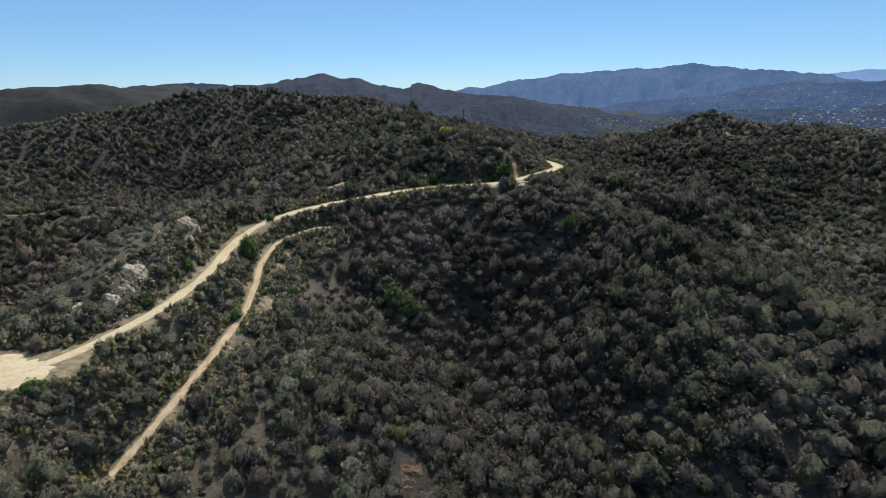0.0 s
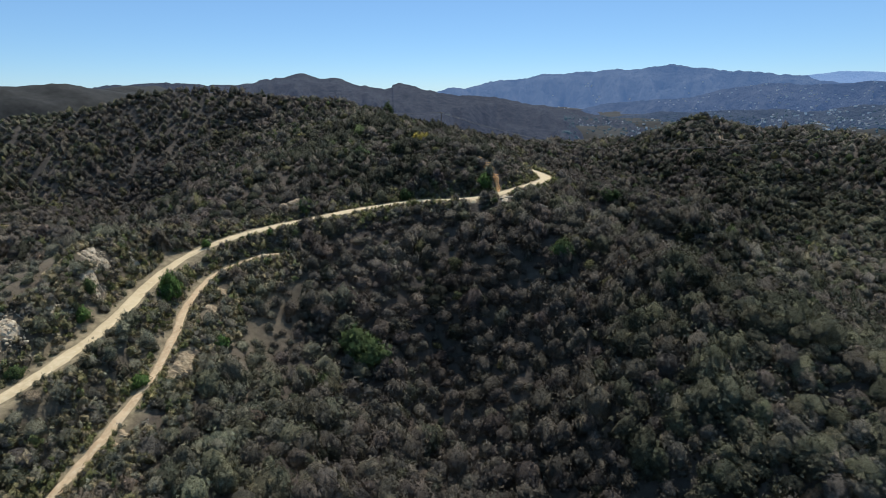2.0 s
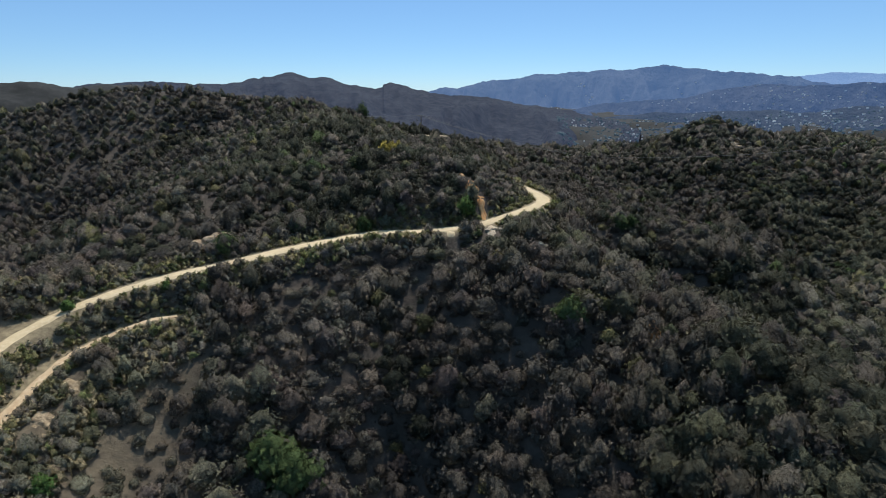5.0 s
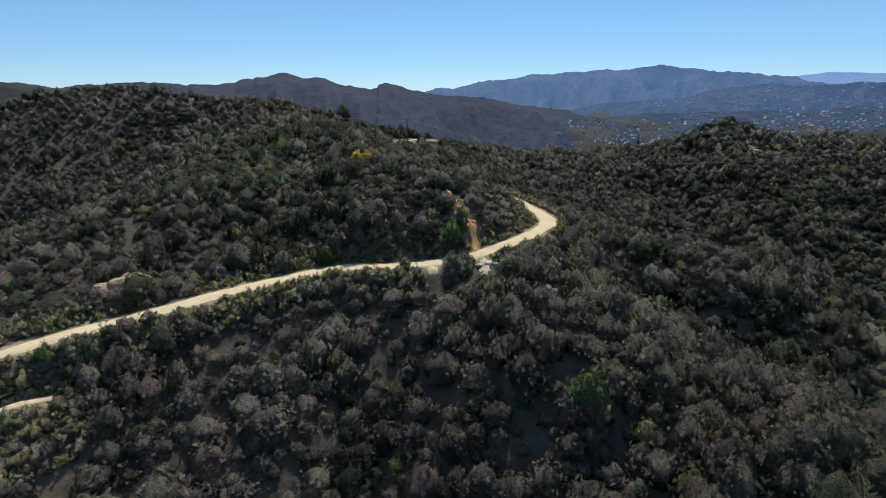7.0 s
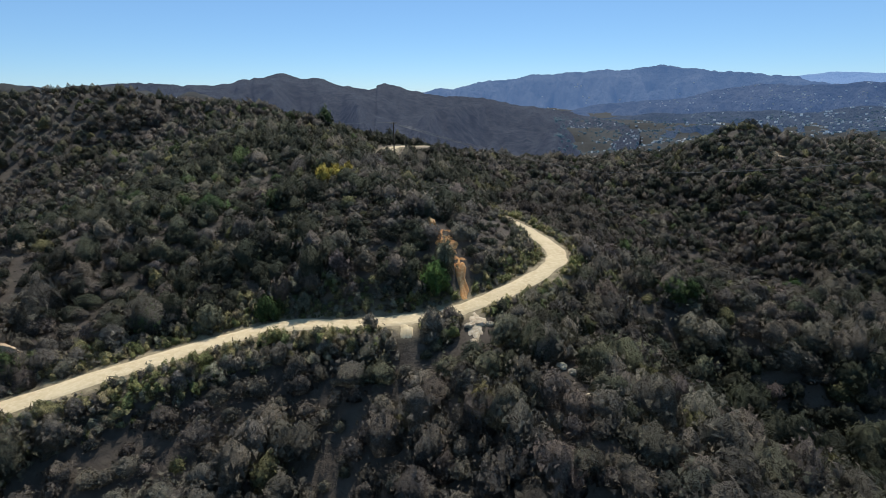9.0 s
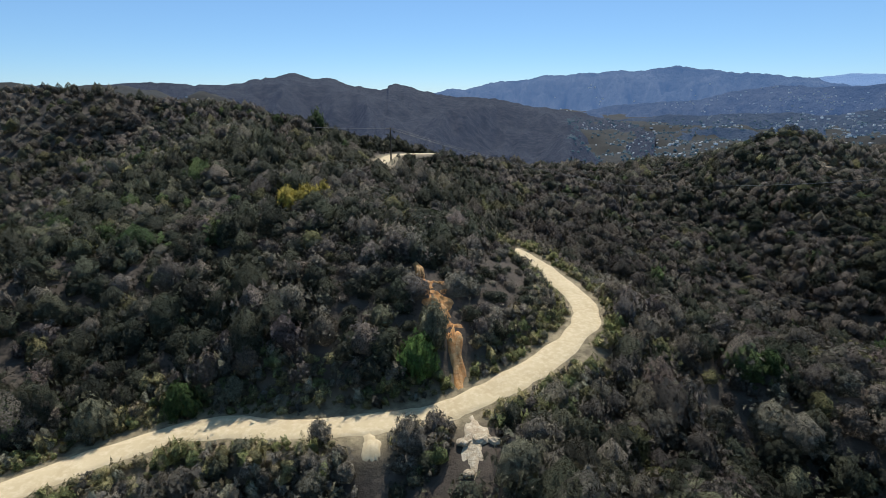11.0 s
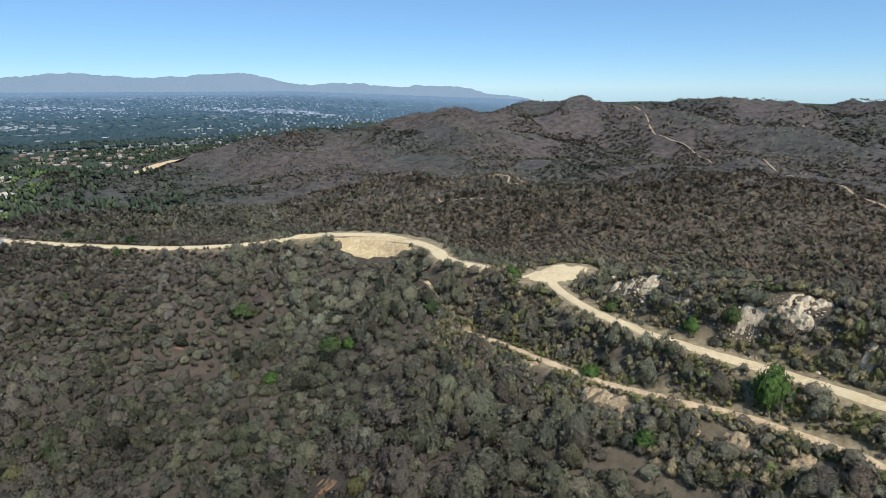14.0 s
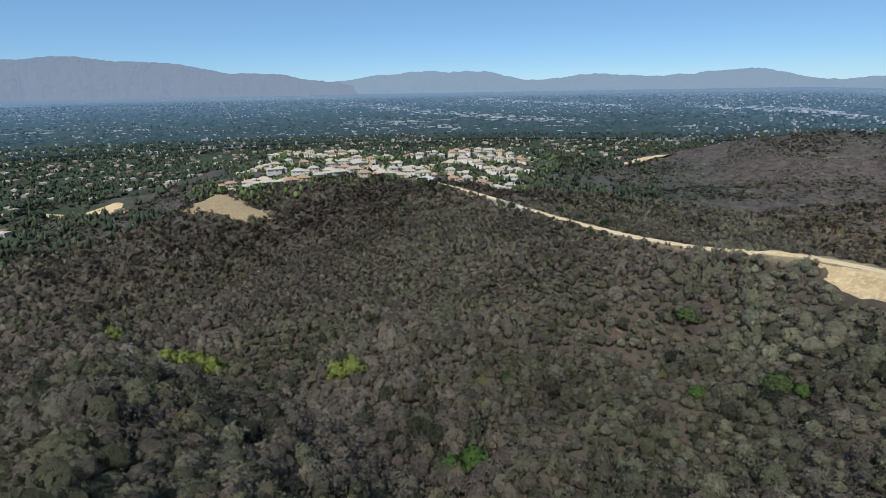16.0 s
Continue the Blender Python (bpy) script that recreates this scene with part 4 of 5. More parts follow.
def boxes(name, x, y, z, w, d, h, turn, mat, label, category, roof=0.0):
    """Many small far buildings as one mesh: boxes, with a low hip when roof is given."""
    c, s = np.cos(turn), np.sin(turn)
    corner = np.array([(-1, -1), (1, -1), (1, 1), (-1, 1)])
    lx, ly = corner[:, 0][None] * w[:, None] / 2, corner[:, 1][None] * d[:, None] / 2
    px, py = x[:, None] + lx * c[:, None] - ly * s[:, None], y[:, None] + lx * s[:, None] + ly * c[:, None]
    low = np.stack([px, py, np.repeat((z - 2)[:, None], 4, 1)], -1)
    top = np.stack([px, py, np.repeat((z + h)[:, None], 4, 1)], -1)
    cap = np.stack([x, y, z + h + roof * np.minimum(w, d)], -1)[:, None]
    v = np.concatenate([low, top, cap], 1)
    f = np.array([(0, 1, 5), (0, 5, 4), (1, 2, 6), (1, 6, 5), (2, 3, 7), (2, 7, 6), (3, 0, 4), (3, 4, 7), (4, 5, 8), (5, 6, 8), (6, 7, 8), (7, 4, 8)])
    faces = (f[None] + 9 * np.arange(len(x))[:, None, None]).reshape(-1, 3)
    ob = link_mesh(name, v.reshape(-1, 3), faces, mat, False)
    return tagged(ob, label, category, kind="stuff")


def speckled(name, dark, light, glow, strength):
    m, nt, b = material(name, 0.8)
    geo = nt.nodes.new("ShaderNodeNewGeometry")
    nt.links.new(ramp(nt, geo.outputs["Random Per Island"], (0.0, dark), (1.0, light)), b.inputs["Base Color"])
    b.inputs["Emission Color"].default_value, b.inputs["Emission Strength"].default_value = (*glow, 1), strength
    return m


def fan(count, way, spread, near_d, far_d, seed, power=0.5):
    """Places strewn over a sector of the plain, seen from the hills."""
    rnd = np.random.RandomState(seed)
    a = way + rnd.uniform(-spread, spread, count)
    r = near_d + (far_d - near_d) * rnd.uniform(size=count) ** power
    return 14 - np.sin(a) * r, 163 + np.cos(a) * r, r, rnd


HAZE_GLOW = [(1650, (0.005, 0.013, 0.022)), (2150, (0.021, 0.050, 0.088)), (5000, (0.042, 0.092, 0.170))]      # haze that the far materials emit, by distance
# one copy of each material per band, glowing with that band's haze
TOWN_PALE = [speckled("hazed_town_buildings", (0.08, 0.08, 0.08), (0.34, 0.335, 0.325), glow, 1.0) for _, glow in HAZE_GLOW]
FAR_TREES = [speckled("hazed_town_trees", (0.010, 0.018, 0.012), (0.032, 0.044, 0.028), glow, 0.9) for _, glow in HAZE_GLOW]
NEAR_TREES = speckled("valley_trees", (0.016, 0.026, 0.016), (0.055, 0.070, 0.040), (0, 0, 0), 0.0)


def plain_height(x, y):
    """The valley floor: level near the hills, then rising gently to the far mountains."""
    r = np.hypot(x - 14, y - 156)
    far = np.maximum(r, 1500) + 0.0021 * np.maximum(r - 1500, 0) ** 2
    sunk = np.clip((np.arctan2(14 - x, 156 - y) - radians(18)) / radians(15), 0, 2.2)
    return 30 - 133.0 * r / far - 45 * sunk, far / r


def valley_material():
    """The city seen from afar: dark trees, pale roofs, long streets, with haze as emission."""
    m, nt, b = material("hazy_valley_plain", 1.0)
    at = nt.nodes.new("ShaderNodeAttribute")
    at.attribute_name = "city_place"

    def city_noise(scale, detail, rough, stretch=(1, 1, 1)):
        mp, n = nt.nodes.new("ShaderNodeMapping"), nt.nodes.new("ShaderNodeTexNoise")
        mp.inputs["Scale"].default_value = stretch
        nt.links.new(at.outputs["Vector"], mp.inputs["Vector"])
        n.inputs["Scale"].default_value, n.inputs["Detail"].default_value, n.inputs["Roughness"].default_value = scale, detail, rough
        nt.links.new(mp.outputs["Vector"], n.inputs["Vector"])
        return n.outputs["Fac"]

    trees = ramp(nt, city_noise(0.02, 6, 0.8), (0.40, (0.008, 0.016, 0.014)), (0.60, (0.030, 0.044, 0.034)), (0.74, (0.11, 0.11, 0.10)))
    cell = nt.nodes.new("ShaderNodeTexVoronoi")
    cell.inputs["Scale"].default_value = 1 / 38
    nt.links.new(at.outputs["Vector"], cell.inputs["Vector"])
    one = nt.nodes.new("ShaderNodeSeparateColor")
    nt.links.new(cell.outputs["Color"], one.inputs[0])
    roofs = ramp(nt, one.outputs[0], (0.80, (0, 0, 0)), (0.84, (1, 1, 1)))
    near_middle = ramp(nt, cell.outputs["Distance"], (0.22, (1, 1, 1)), (0.30, (0, 0, 0)))
    roofs = mixed(nt, 1.0, roofs, near_middle, "MULTIPLY")
    col = mixed(nt, roofs, trees, (0.50, 0.48, 0.45))
    blocks = ramp(nt, city_noise(0.0011, 5, 0.75, (0.45, 1.5, 1)), (0.60, (0, 0, 0)), (0.66, (0.75, 0.75, 0.75)))
    sheds = ramp(nt, city_noise(0.009, 3, 0.7, (0.6, 1.3, 1)), (0.52, (0, 0, 0)), (0.56, (1, 1, 1)))
    col = mixed(nt, mixed(nt, 1.0, blocks, sheds, "MULTIPLY"), col, (0.62, 0.61, 0.58))
    nt.links.new(col, b.inputs["Base Color"])
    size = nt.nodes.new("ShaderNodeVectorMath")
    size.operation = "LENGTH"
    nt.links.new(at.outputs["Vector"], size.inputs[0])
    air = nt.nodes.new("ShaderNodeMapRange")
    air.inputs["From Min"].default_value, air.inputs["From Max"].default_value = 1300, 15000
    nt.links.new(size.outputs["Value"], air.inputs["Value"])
    # emission imitating haze that thickens with distance
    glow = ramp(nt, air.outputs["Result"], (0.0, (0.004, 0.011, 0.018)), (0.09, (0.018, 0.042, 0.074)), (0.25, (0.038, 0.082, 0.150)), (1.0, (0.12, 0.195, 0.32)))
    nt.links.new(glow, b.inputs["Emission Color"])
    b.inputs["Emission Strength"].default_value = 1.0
    return m


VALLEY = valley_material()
ang = np.linspace(radians(138), radians(252), 130)
rad = np.array([1450.0, 1600, 1800, 2000, 2300, 2600, 3000, 3400, 3900, 4400, 4900])
px, py = 14 - np.sin(ang)[:, None] * rad, 156 + np.cos(ang)[:, None] * rad
pz, stretch = plain_height(px, py)
pz -= np.clip((-px - 300) / 200, 0, 1) * np.clip((2600 - np.hypot(px, py)) / 600, 0, 1) * 20
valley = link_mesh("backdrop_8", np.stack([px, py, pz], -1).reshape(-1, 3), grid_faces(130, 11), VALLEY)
tagged(valley, "wide hazy valley floor covered by a city", "valley", kind="structure")
place = valley.data.attributes.new("city_place", "FLOAT_VECTOR", "POINT")
place.data.foreach_set("vector", np.stack([(px - 14) * stretch, (py - 156) * stretch, 0 * px], -1).astype(np.float32).ravel())

crown_kinds = plant_kinds(5, 1, 2, 0.5, 91)


def far_trees(name, x, y, r, tall, mat, seed, label):
    ob = sow(name, crown_kinds, x, y, ground_height(x, y) - 0.1 * r, r, tall, np.ones((len(x), 3)), seed, label)
    ob.data.materials[0] = mat
    ob["category"] = "trees"
    return ob


def on_plain(count, way, spread, near_d, far_d, seed, power):
    """Places over the valley floor, the farther the smaller they look."""
    x, y, r, rnd = fan(count, way, spread, near_d, far_d, seed, power)
    keep = ((ground_height(x, y) < -92) | (r > 1900)) & (14 - x < 0.52 * (156 - y))
    x, y = x[keep], y[keep]
    z, stretch = plain_height(x, y)
    return x, y, np.maximum(z, ground_height(x, y)), 1 / np.sqrt(stretch), rnd


def by_haze(x, y):
    """The places of each band of distance, with the band's number."""
    r, low = np.hypot(x - 14, y - 156), 0
    for n, (high, _) in enumerate(HAZE_GLOW):
        yield n, (r >= low) & (r < high)
        low = high


def city_trees(count, near_d, far_d, seed, power, rmin, rmax):
    x, y, z, k, rnd = on_plain(count, radians(193), radians(56), near_d, far_d, seed, power)
    r, tall = rnd.uniform(rmin, rmax, len(x)) * k, rnd.uniform(5, 10, len(x)) * k
    for n, m in by_haze(x, y):
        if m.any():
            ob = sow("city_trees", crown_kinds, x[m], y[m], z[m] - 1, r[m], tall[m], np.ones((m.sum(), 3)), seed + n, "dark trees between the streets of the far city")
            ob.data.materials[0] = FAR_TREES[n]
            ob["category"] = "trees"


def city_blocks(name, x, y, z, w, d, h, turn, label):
    for n, m in by_haze(x, y):
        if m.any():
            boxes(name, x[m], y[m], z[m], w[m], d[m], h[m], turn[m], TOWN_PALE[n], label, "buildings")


city_trees(4200, 1250, 1900, 101, 0.9, 4, 9)
city_trees(4200, 1800, 3200, 111, 0.8, 7, 15)
x, y, z, k, rnd = on_plain(6200, radians(193), radians(56), 1250, 3700, 103, 0.8)
keep = fbm(x, y, 300, 3, 5) > -0.2
x, y, z, k = x[keep], y[keep], z[keep], k[keep]
big = np.where(rnd.uniform(size=len(x)) < 0.06, 2.2, 1.0) * k
city_blocks("city_buildings", x, y, z, rnd.uniform(3, 7, len(x)) * big, rnd.uniform(3, 6, len(x)) * big, rnd.uniform(2, 5, len(x)) * k, rnd.uniform(0, 0.3, len(x)), "pale roofs of the far city")

# long districts of shops and warehouses, and a straight boulevard
DISTRICTS = [((690, -2830), (260, -2460), 120, 60), ((260, -2460), (-90, -2270), 90, 50), ((1330, -2400), (500, -1900), 170, 60), ((500, -1900), (40, -1750), 130, 45), ((-380, -2210), (-790, -1890), 120, 40),
             ((2600, -2700), (1500, -3000), 150, 130), ((900, -1640), (420, -1560), 60, 50), ((-60, -3000), (-900, -2900), 90, 70)]
rnd = np.random.RandomState(104)
for (ax, ay), (bx, by), count, wide in DISTRICTS:
    t = rnd.uniform(size=count)
    x = ax + (bx - ax) * t + rnd.normal(scale=wide * 0.6, size=count)
    y = ay + (by - ay) * t + rnd.normal(scale=wide, size=count)
    z, stretch = plain_height(x, y)
    k = 1 / np.sqrt(stretch)
    city_blocks("city_warehouses", x, y, z, rnd.uniform(6, 26, count) * k, rnd.uniform(5, 12, count) * k, rnd.uniform(1.5, 4, count) * k, rnd.uniform(-0.1, 0.2, count), "long white warehouse roofs in the far city")
t = np.linspace(0, 1, 60)
x, y = 1319 + 1581 * t, -1570 - 1900 * t
side = np.array((1900, -1581)) / math.hypot(1900, 1581)
wide = 5.0 * np.array((-1, 1))[None]
px, py = x[:, None] + side[0] * wide, y[:, None] + side[1] * wide
avenue = link_mesh("boulevard", np.stack([px, py, plain_height(px, py)[0] + 4.0], -1).reshape(-1, 3), grid_faces(60, 2), TOWN_PALE[2])
tagged(avenue, "straight pale boulevard running through the far city", "road", kind="structure")

# small houses on the far wooded hills to the south
# a bluish glow in the walls imitates the haze before them
SPECK = speckled("hazed_house_walls", (0.25, 0.24, 0.22), (0.75, 0.73, 0.70), (0.12, 0.16, 0.23), 0.40)
slopes = []
for name in ("backdrop", "backdrop_3", "backdrop_4", "backdrop_5", "ground"):
    me = bpy.data.objects[name].data
    slopes.append(BVHTree.FromPolygons([q.co for q in me.vertices], [q.vertices[:] for q in me.polygons]))


def top_of(x, y):
    hits = [h[0].z for h in (tree.ray_cast(Vector((x, y, 900)), Vector((0, 0, -1))) for tree in slopes) if h[0]]
    return max(hits) if hits else -140.0


rnd = np.random.RandomState(201)
HILL_TOWNS = [(520, 19, 41, 1700, 3600, 9), (110, 12.5, 17, 1500, 2500, 6), (170, 17, 24, 1000, 2100, 6), (220, 30, 41, 2300, 3400, 9), (50, 8, 24, 3700, 4200, 12), (60, -40, -18, 1500, 2500, 6)]
for count, left, right, near_d, far_d, size in HILL_TOWNS:
    a, r = np.radians(rnd.uniform(left, right, count)), rnd.uniform(near_d, far_d, count)
    x, y = 8 + np.sin(a) * r, 90 + np.cos(a) * r
    z = np.array([top_of(p, q) for p, q in zip(x, y)])
    keep = (fbm(x, y, 260, 3, 203) > -0.1) & (z > -135)
    x, y, z = x[keep], y[keep], z[keep]
    n = len(x)
    boxes("hillside_houses", x, y, z, rnd.uniform(0.5, 1.4, n) * size, rnd.uniform(0.5, 0.9, n) * size, rnd.uniform(0.3, 0.55, n) * size, rnd.uniform(0, 3, n), SPECK, "small pale houses strewn over far wooded hills", "houses")

a, r = np.radians(rnd.uniform(11, 41, 1700)), rnd.uniform(900, 2700, 1700)
x, y = 8 + np.sin(a) * r, 90 + np.cos(a) * r
z = np.array([top_of(p, q) for p, q in zip(x, y)])
wood = sow("hillside_trees", crown_kinds, x, y, z - 1, rnd.uniform(4, 11, len(x)), rnd.uniform(4, 9, len(x)), np.ones((len(x), 3)), 205, "dark trees between houses in a far southern valley")
# these trees emit the haze of the city's middle band
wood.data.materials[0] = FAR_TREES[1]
wood["category"] = "trees"

# the near edge of the valley: gardens, trees and houses below the hills
x, y, r, rnd = fan(12000, radians(208), radians(44), 430, 1550, 105, 0.85)
g = ground_height(x, y)
keep = (g < -60) & (x > np.where(y < -640, -330, -50)) & (fbm(x, y, 130, 3, 25) > -0.6)
for cx, cy, rx, ry in FAR_CLEARINGS:
    keep &= ((x - cx) / rx) ** 2 + ((y - cy) / ry) ** 2 > 1.1
x, y = x[keep], y[keep]
far_trees("valley_trees", x, y, rnd.uniform(2.4, 5.6, len(x)), rnd.uniform(4, 10, len(x)), NEAR_TREES, 106, "dark garden trees filling the valley's near edge")
x, y, r, rnd = fan(1000, radians(208), radians(42), 480, 1500, 107, 0.6)
g = ground_height(x, y)
keep = (g < -76) & (x > -300) & ~((x < 440) & (y > -640))
x, y, g = x[keep], y[keep], g[keep]
VALLEY_HOUSE = speckled("valley_house_walls", (0.16, 0.10, 0.075), (0.38, 0.35, 0.31), (0, 0, 0), 0.0)
boxes("valley_houses", x, y, g, rnd.uniform(6, 11, len(x)), rnd.uniform(6, 9, len(x)), rnd.uniform(2.2, 3.5, len(x)), rnd.uniform(0, 3, len(x)), VALLEY_HOUSE, "low houses among trees on the valley floor", "houses", 0.18)


# ---- banks, cuts and rocks along the road ----
def part(name, bm, mat, parent, label=""):
    """Links a bmesh as one mesh object under a thing or a part."""
    me = bpy.data.meshes.new(name)
    bm.to_mesh(me)
    bm.free()
    me.materials.append(mat)
    ob = new(name, me)
    ob.parent = parent
    return tagged(ob, label)


def patch(name, cx, cy, rx, ry, mat, seed, label, lift=0.3, turn=0.0):
    """A bare patch that follows the ground, with a ragged rim that dips under the soil."""
    rings, spokes = 10, 36
    a = np.linspace(0, 2 * math.pi, spokes, endpoint=False)[None]
    s = np.linspace(0, 1, rings)[:, None]
    rag = 1 + 0.35 * fbm(np.cos(a) * 2.2 + seed, np.sin(a) * 2.2, 1, 4, seed)
    lx, ly = s * np.cos(a) * rx * rag, s * np.sin(a) * ry * rag
    x, y = cx + lx * math.cos(turn) - ly * math.sin(turn), cy + lx * math.sin(turn) + ly * math.cos(turn)
    z = ground_height(x, y) + lift - (lift + 0.5) * s**5 + 0.10 * fbm(x, y, 1.3, 3, seed + 2)
    idx = np.arange(rings * spokes).reshape(rings, spokes)
    nxt = np.roll(idx, -1, 1)
    f = np.stack([idx[:-1], nxt[:-1], nxt[1:], idx[1:]], -1).reshape(-1, 4)
    return tagged(link_mesh(name, np.stack([x, y, z], -1).reshape(-1, 3), f, mat), label, "bare ground", kind="structure")


OCHRE = two_tone("orange_soil", (0.52, 0.25, 0.085), (0.42, 0.20, 0.08), (0.58, 0.38, 0.19), 0.4, 1.5, 0.95, 0.8, 0.2)
TANBANK = two_tone("tan_bank", (0.48, 0.36, 0.20), (0.36, 0.26, 0.14), (0.58, 0.47, 0.30), 0.12, 0.9, 0.95, 0.6, 0.2)
DRYGRASS = two_tone("dry_grass", (0.25, 0.195, 0.115), (0.19, 0.145, 0.085), (0.31, 0.25, 0.155), 0.06, 0.7, 0.95, 0.5, 0.15)
PALEROCK = two_tone("pale_rock", (0.52, 0.42, 0.29), (0.33, 0.25, 0.165), (0.60, 0.52, 0.39), 0.6, 2.2, 0.9, 1.0, 0.2)
SANDSTONE = two_tone("sandstone", (0.46, 0.33, 0.20), (0.33, 0.22, 0.13), (0.55, 0.43, 0.29), 0.6, 2.0, 0.9, 0.9, 0.15)
ASPHALT = two_tone("worn_asphalt", (0.20, 0.195, 0.19), (0.16, 0.155, 0.15), (0.24, 0.235, 0.23), 0.1, 1.0, 0.9, 0.2, 0.02)
CONCRETE = two_tone("pale_concrete", (0.46, 0.44, 0.41), (0.40, 0.38, 0.35), (0.50, 0.48, 0.45), 0.1, 1.0, 0.9, 0.2, 0.02)


def rock(name, x, y, size, mat, seed, label, turn=0.0, sink=0.35, layers=0.0):
    """A weathered block set into the slope: broken faces, optional level bedding."""
    rnd = np.random.RandomState(seed)
    bm = bmesh.new()
    bmesh.ops.create_icosphere(bm, subdivisions=3, radius=1)
    cuts = rnd.normal(size=(9, 3))
    cuts /= np.linalg.norm(cuts, axis=1)[:, None]
    for v in bm.verts:
        p = np.array(v.co)
        reach = (cuts @ p).clip(1e-3)
        p = p * min(1.0, (rnd.uniform(0.70, 0.80) / reach).min())
        if layers:
            p[:2] *= 1 + layers * (0.5 - (abs(p[2] * 3.5) % 1.0))
        p += rnd.normal(scale=0.03, size=3)
        v.co = Vector(p * size)
    ob_mesh = bpy.data.meshes.new(name)
    bm.to_mesh(ob_mesh)
    bm.free()
    ob_mesh.materials.append(mat)
    ob = new(name, ob_mesh)
    ob.matrix_world = pose(x, y, float(ground_height(x, y)) + size[2] * (0.5 - sink), rnd.uniform(-8, 8), rnd.uniform(-8, 8), math.degrees(turn) + rnd.uniform(-15, 15))
    return tagged(ob, label, "rock")


def cut_face(name, cx, cy, rx, ry, mat, seed, label, turn=0.0, gap=0.12):
    """Rock bared on a steep bank: broken ribs that sink under the soil and the plants between them."""
    u, v = np.meshgrid(np.linspace(-1, 1, 46), np.linspace(-1, 1, 70))
    lx, ly = u * rx, v * ry
    x, y = cx + lx * math.cos(turn) - ly * math.sin(turn), cy + lx * math.sin(turn) + ly * math.cos(turn)
    rough = fbm(lx * 0.4, ly, 1.9, 4, seed) - gap - 0.1
    z = ground_height(x, y) + 0.7 * np.clip(rough + 0.12, -1, 0.5) + 0.16 * fbm(x, y, 0.7, 3, seed + 4) - 1.1 * np.maximum(np.abs(u), np.abs(v)) ** 4
    return tagged(link_mesh(name, np.stack([x, y, z], -1).reshape(-1, 3), grid_faces(70, 46), mat, False), label, "bare ground", kind="structure")


rnd = np.random.RandomState(5)
for k, (x, y, w, d, turn, gap) in enumerate(((-70.6, 97.5, 3.4, 9.0, 0.12, 0.14), (-71.8, 125, 2.8, 5.6, 0.0, 0.06), (-68.4, 118.6, 2.4, 4.2, 0.05, 0.15), (-68.2, 109, 2.0, 5.0, 0.0, 0.25), (-69.6, 135, 1.8, 4.0, 0.0, 0.3), (-75.5, 88, 1.8, 3.6, 0.5, 0.1))):
    cut_face("rock_cut" if k == 0 else f"rock_cut_{k + 1}", x, y, w, d, PALEROCK, 300 + 9 * k, "chalky white rock bared in the road cut", turn, gap)
for k in range(46):
    y = rnd.choice([128, 118, 100, 96]) + rnd.uniform(-6, 6)
    tagged(rock("boulder", -67.6 + rnd.uniform(-1.6, 1.2) - 0.03 * abs(y - 112), y, np.array((1, rnd.uniform(0.6, 1.0), 0.7)) * rnd.uniform(0.14, 0.5), PALEROCK, 340 + k, "pale broken stone at the foot of the road cut", 0, 0.3), group="fallen stones")


def rubble(name, spots, count, seed, mat, label):
    """Broken stones strewn over bare ground, as one mesh."""
    rnd = np.random.RandomState(seed)
    bm = bmesh.new()
    bmesh.ops.create_icosphere(bm, subdivisions=1, radius=1)
    ball = np.array([q.co for q in bm.verts])
    faces = np.array([[c.index for c in q.verts] for q in bm.faces])
    bm.free()
    pick = np.array(spots)[rnd.randint(len(spots), size=count)]
    x, y = pick[:, 0] + rnd.normal(scale=0.5, size=count) * pick[:, 2], pick[:, 1] + rnd.normal(scale=0.5, size=count) * pick[:, 3]
    r = 0.10 + 0.28 * rnd.uniform(size=count) ** 4
    v = ball[None] * rnd.uniform(0.6, 1.2, (count, len(ball), 1)) * r[:, None, None] * rnd.uniform(0.6, 1.2, (count, 1, 3)) + np.stack([x, y, ground_height(x, y) + 0.15], 1)[:, None]
    f = (faces[None] + len(ball) * np.arange(count)[:, None, None]).reshape(-1, 3)
    return tagged(link_mesh(name, v.reshape(-1, 3), f, mat, False), label, "stones", kind="stuff")


rubble("rubble", [(-70.2, 97.5, 3.0, 8.0), (-71, 125, 2.4, 5.0), (-67.6, 118.6, 2.4, 5.0), (-67.4, 109, 1.6, 5.0), (-75.5, 88, 1.8, 3.6), (-68, 103, 1.4, 8)], 800, 391, PALEROCK, "pale gravel and broken stones on the road cut")
for k, (x, y, w, h) in enumerate(((-46.2, 176.6, 2.6, 2.0), (-43.8, 178.2, 2.1, 2.3), (-49, 175.4, 2.0, 1.5), (-45.6, 178.6, 2.4, 2.0), (-47.6, 174.6, 1.1, 0.9), (-44.6, 175.8, 0.9, 0.8))):
    tagged(rock("sandstone_outcrop", x, y, np.array((w, 1.2, h)), SANDSTONE, 380 + k, "layered tan sandstone jutting from the slope", radians(32), 0.25, 0.14), group="sandstone ledge")
for k, (x, y, w) in enumerate(((15.39, 187.1, 0.8), (17.17, 187.4, 1.0), (18.32, 187, 0.7), (15.86, 183.7, 0.6), (25.97, 175.5, 0.8), (27.02, 174.6, 0.6), (28.53, 170.9, 0.8), (29.38, 169.6, 0.5))):
    tagged(rock("pale_outcrop", x, y, np.array((w, w * 0.8, 0.45)), PALEROCK, 400 + k, "pale weathered rock on the crest of the spur", 0, 0.3), group="spur rocks")

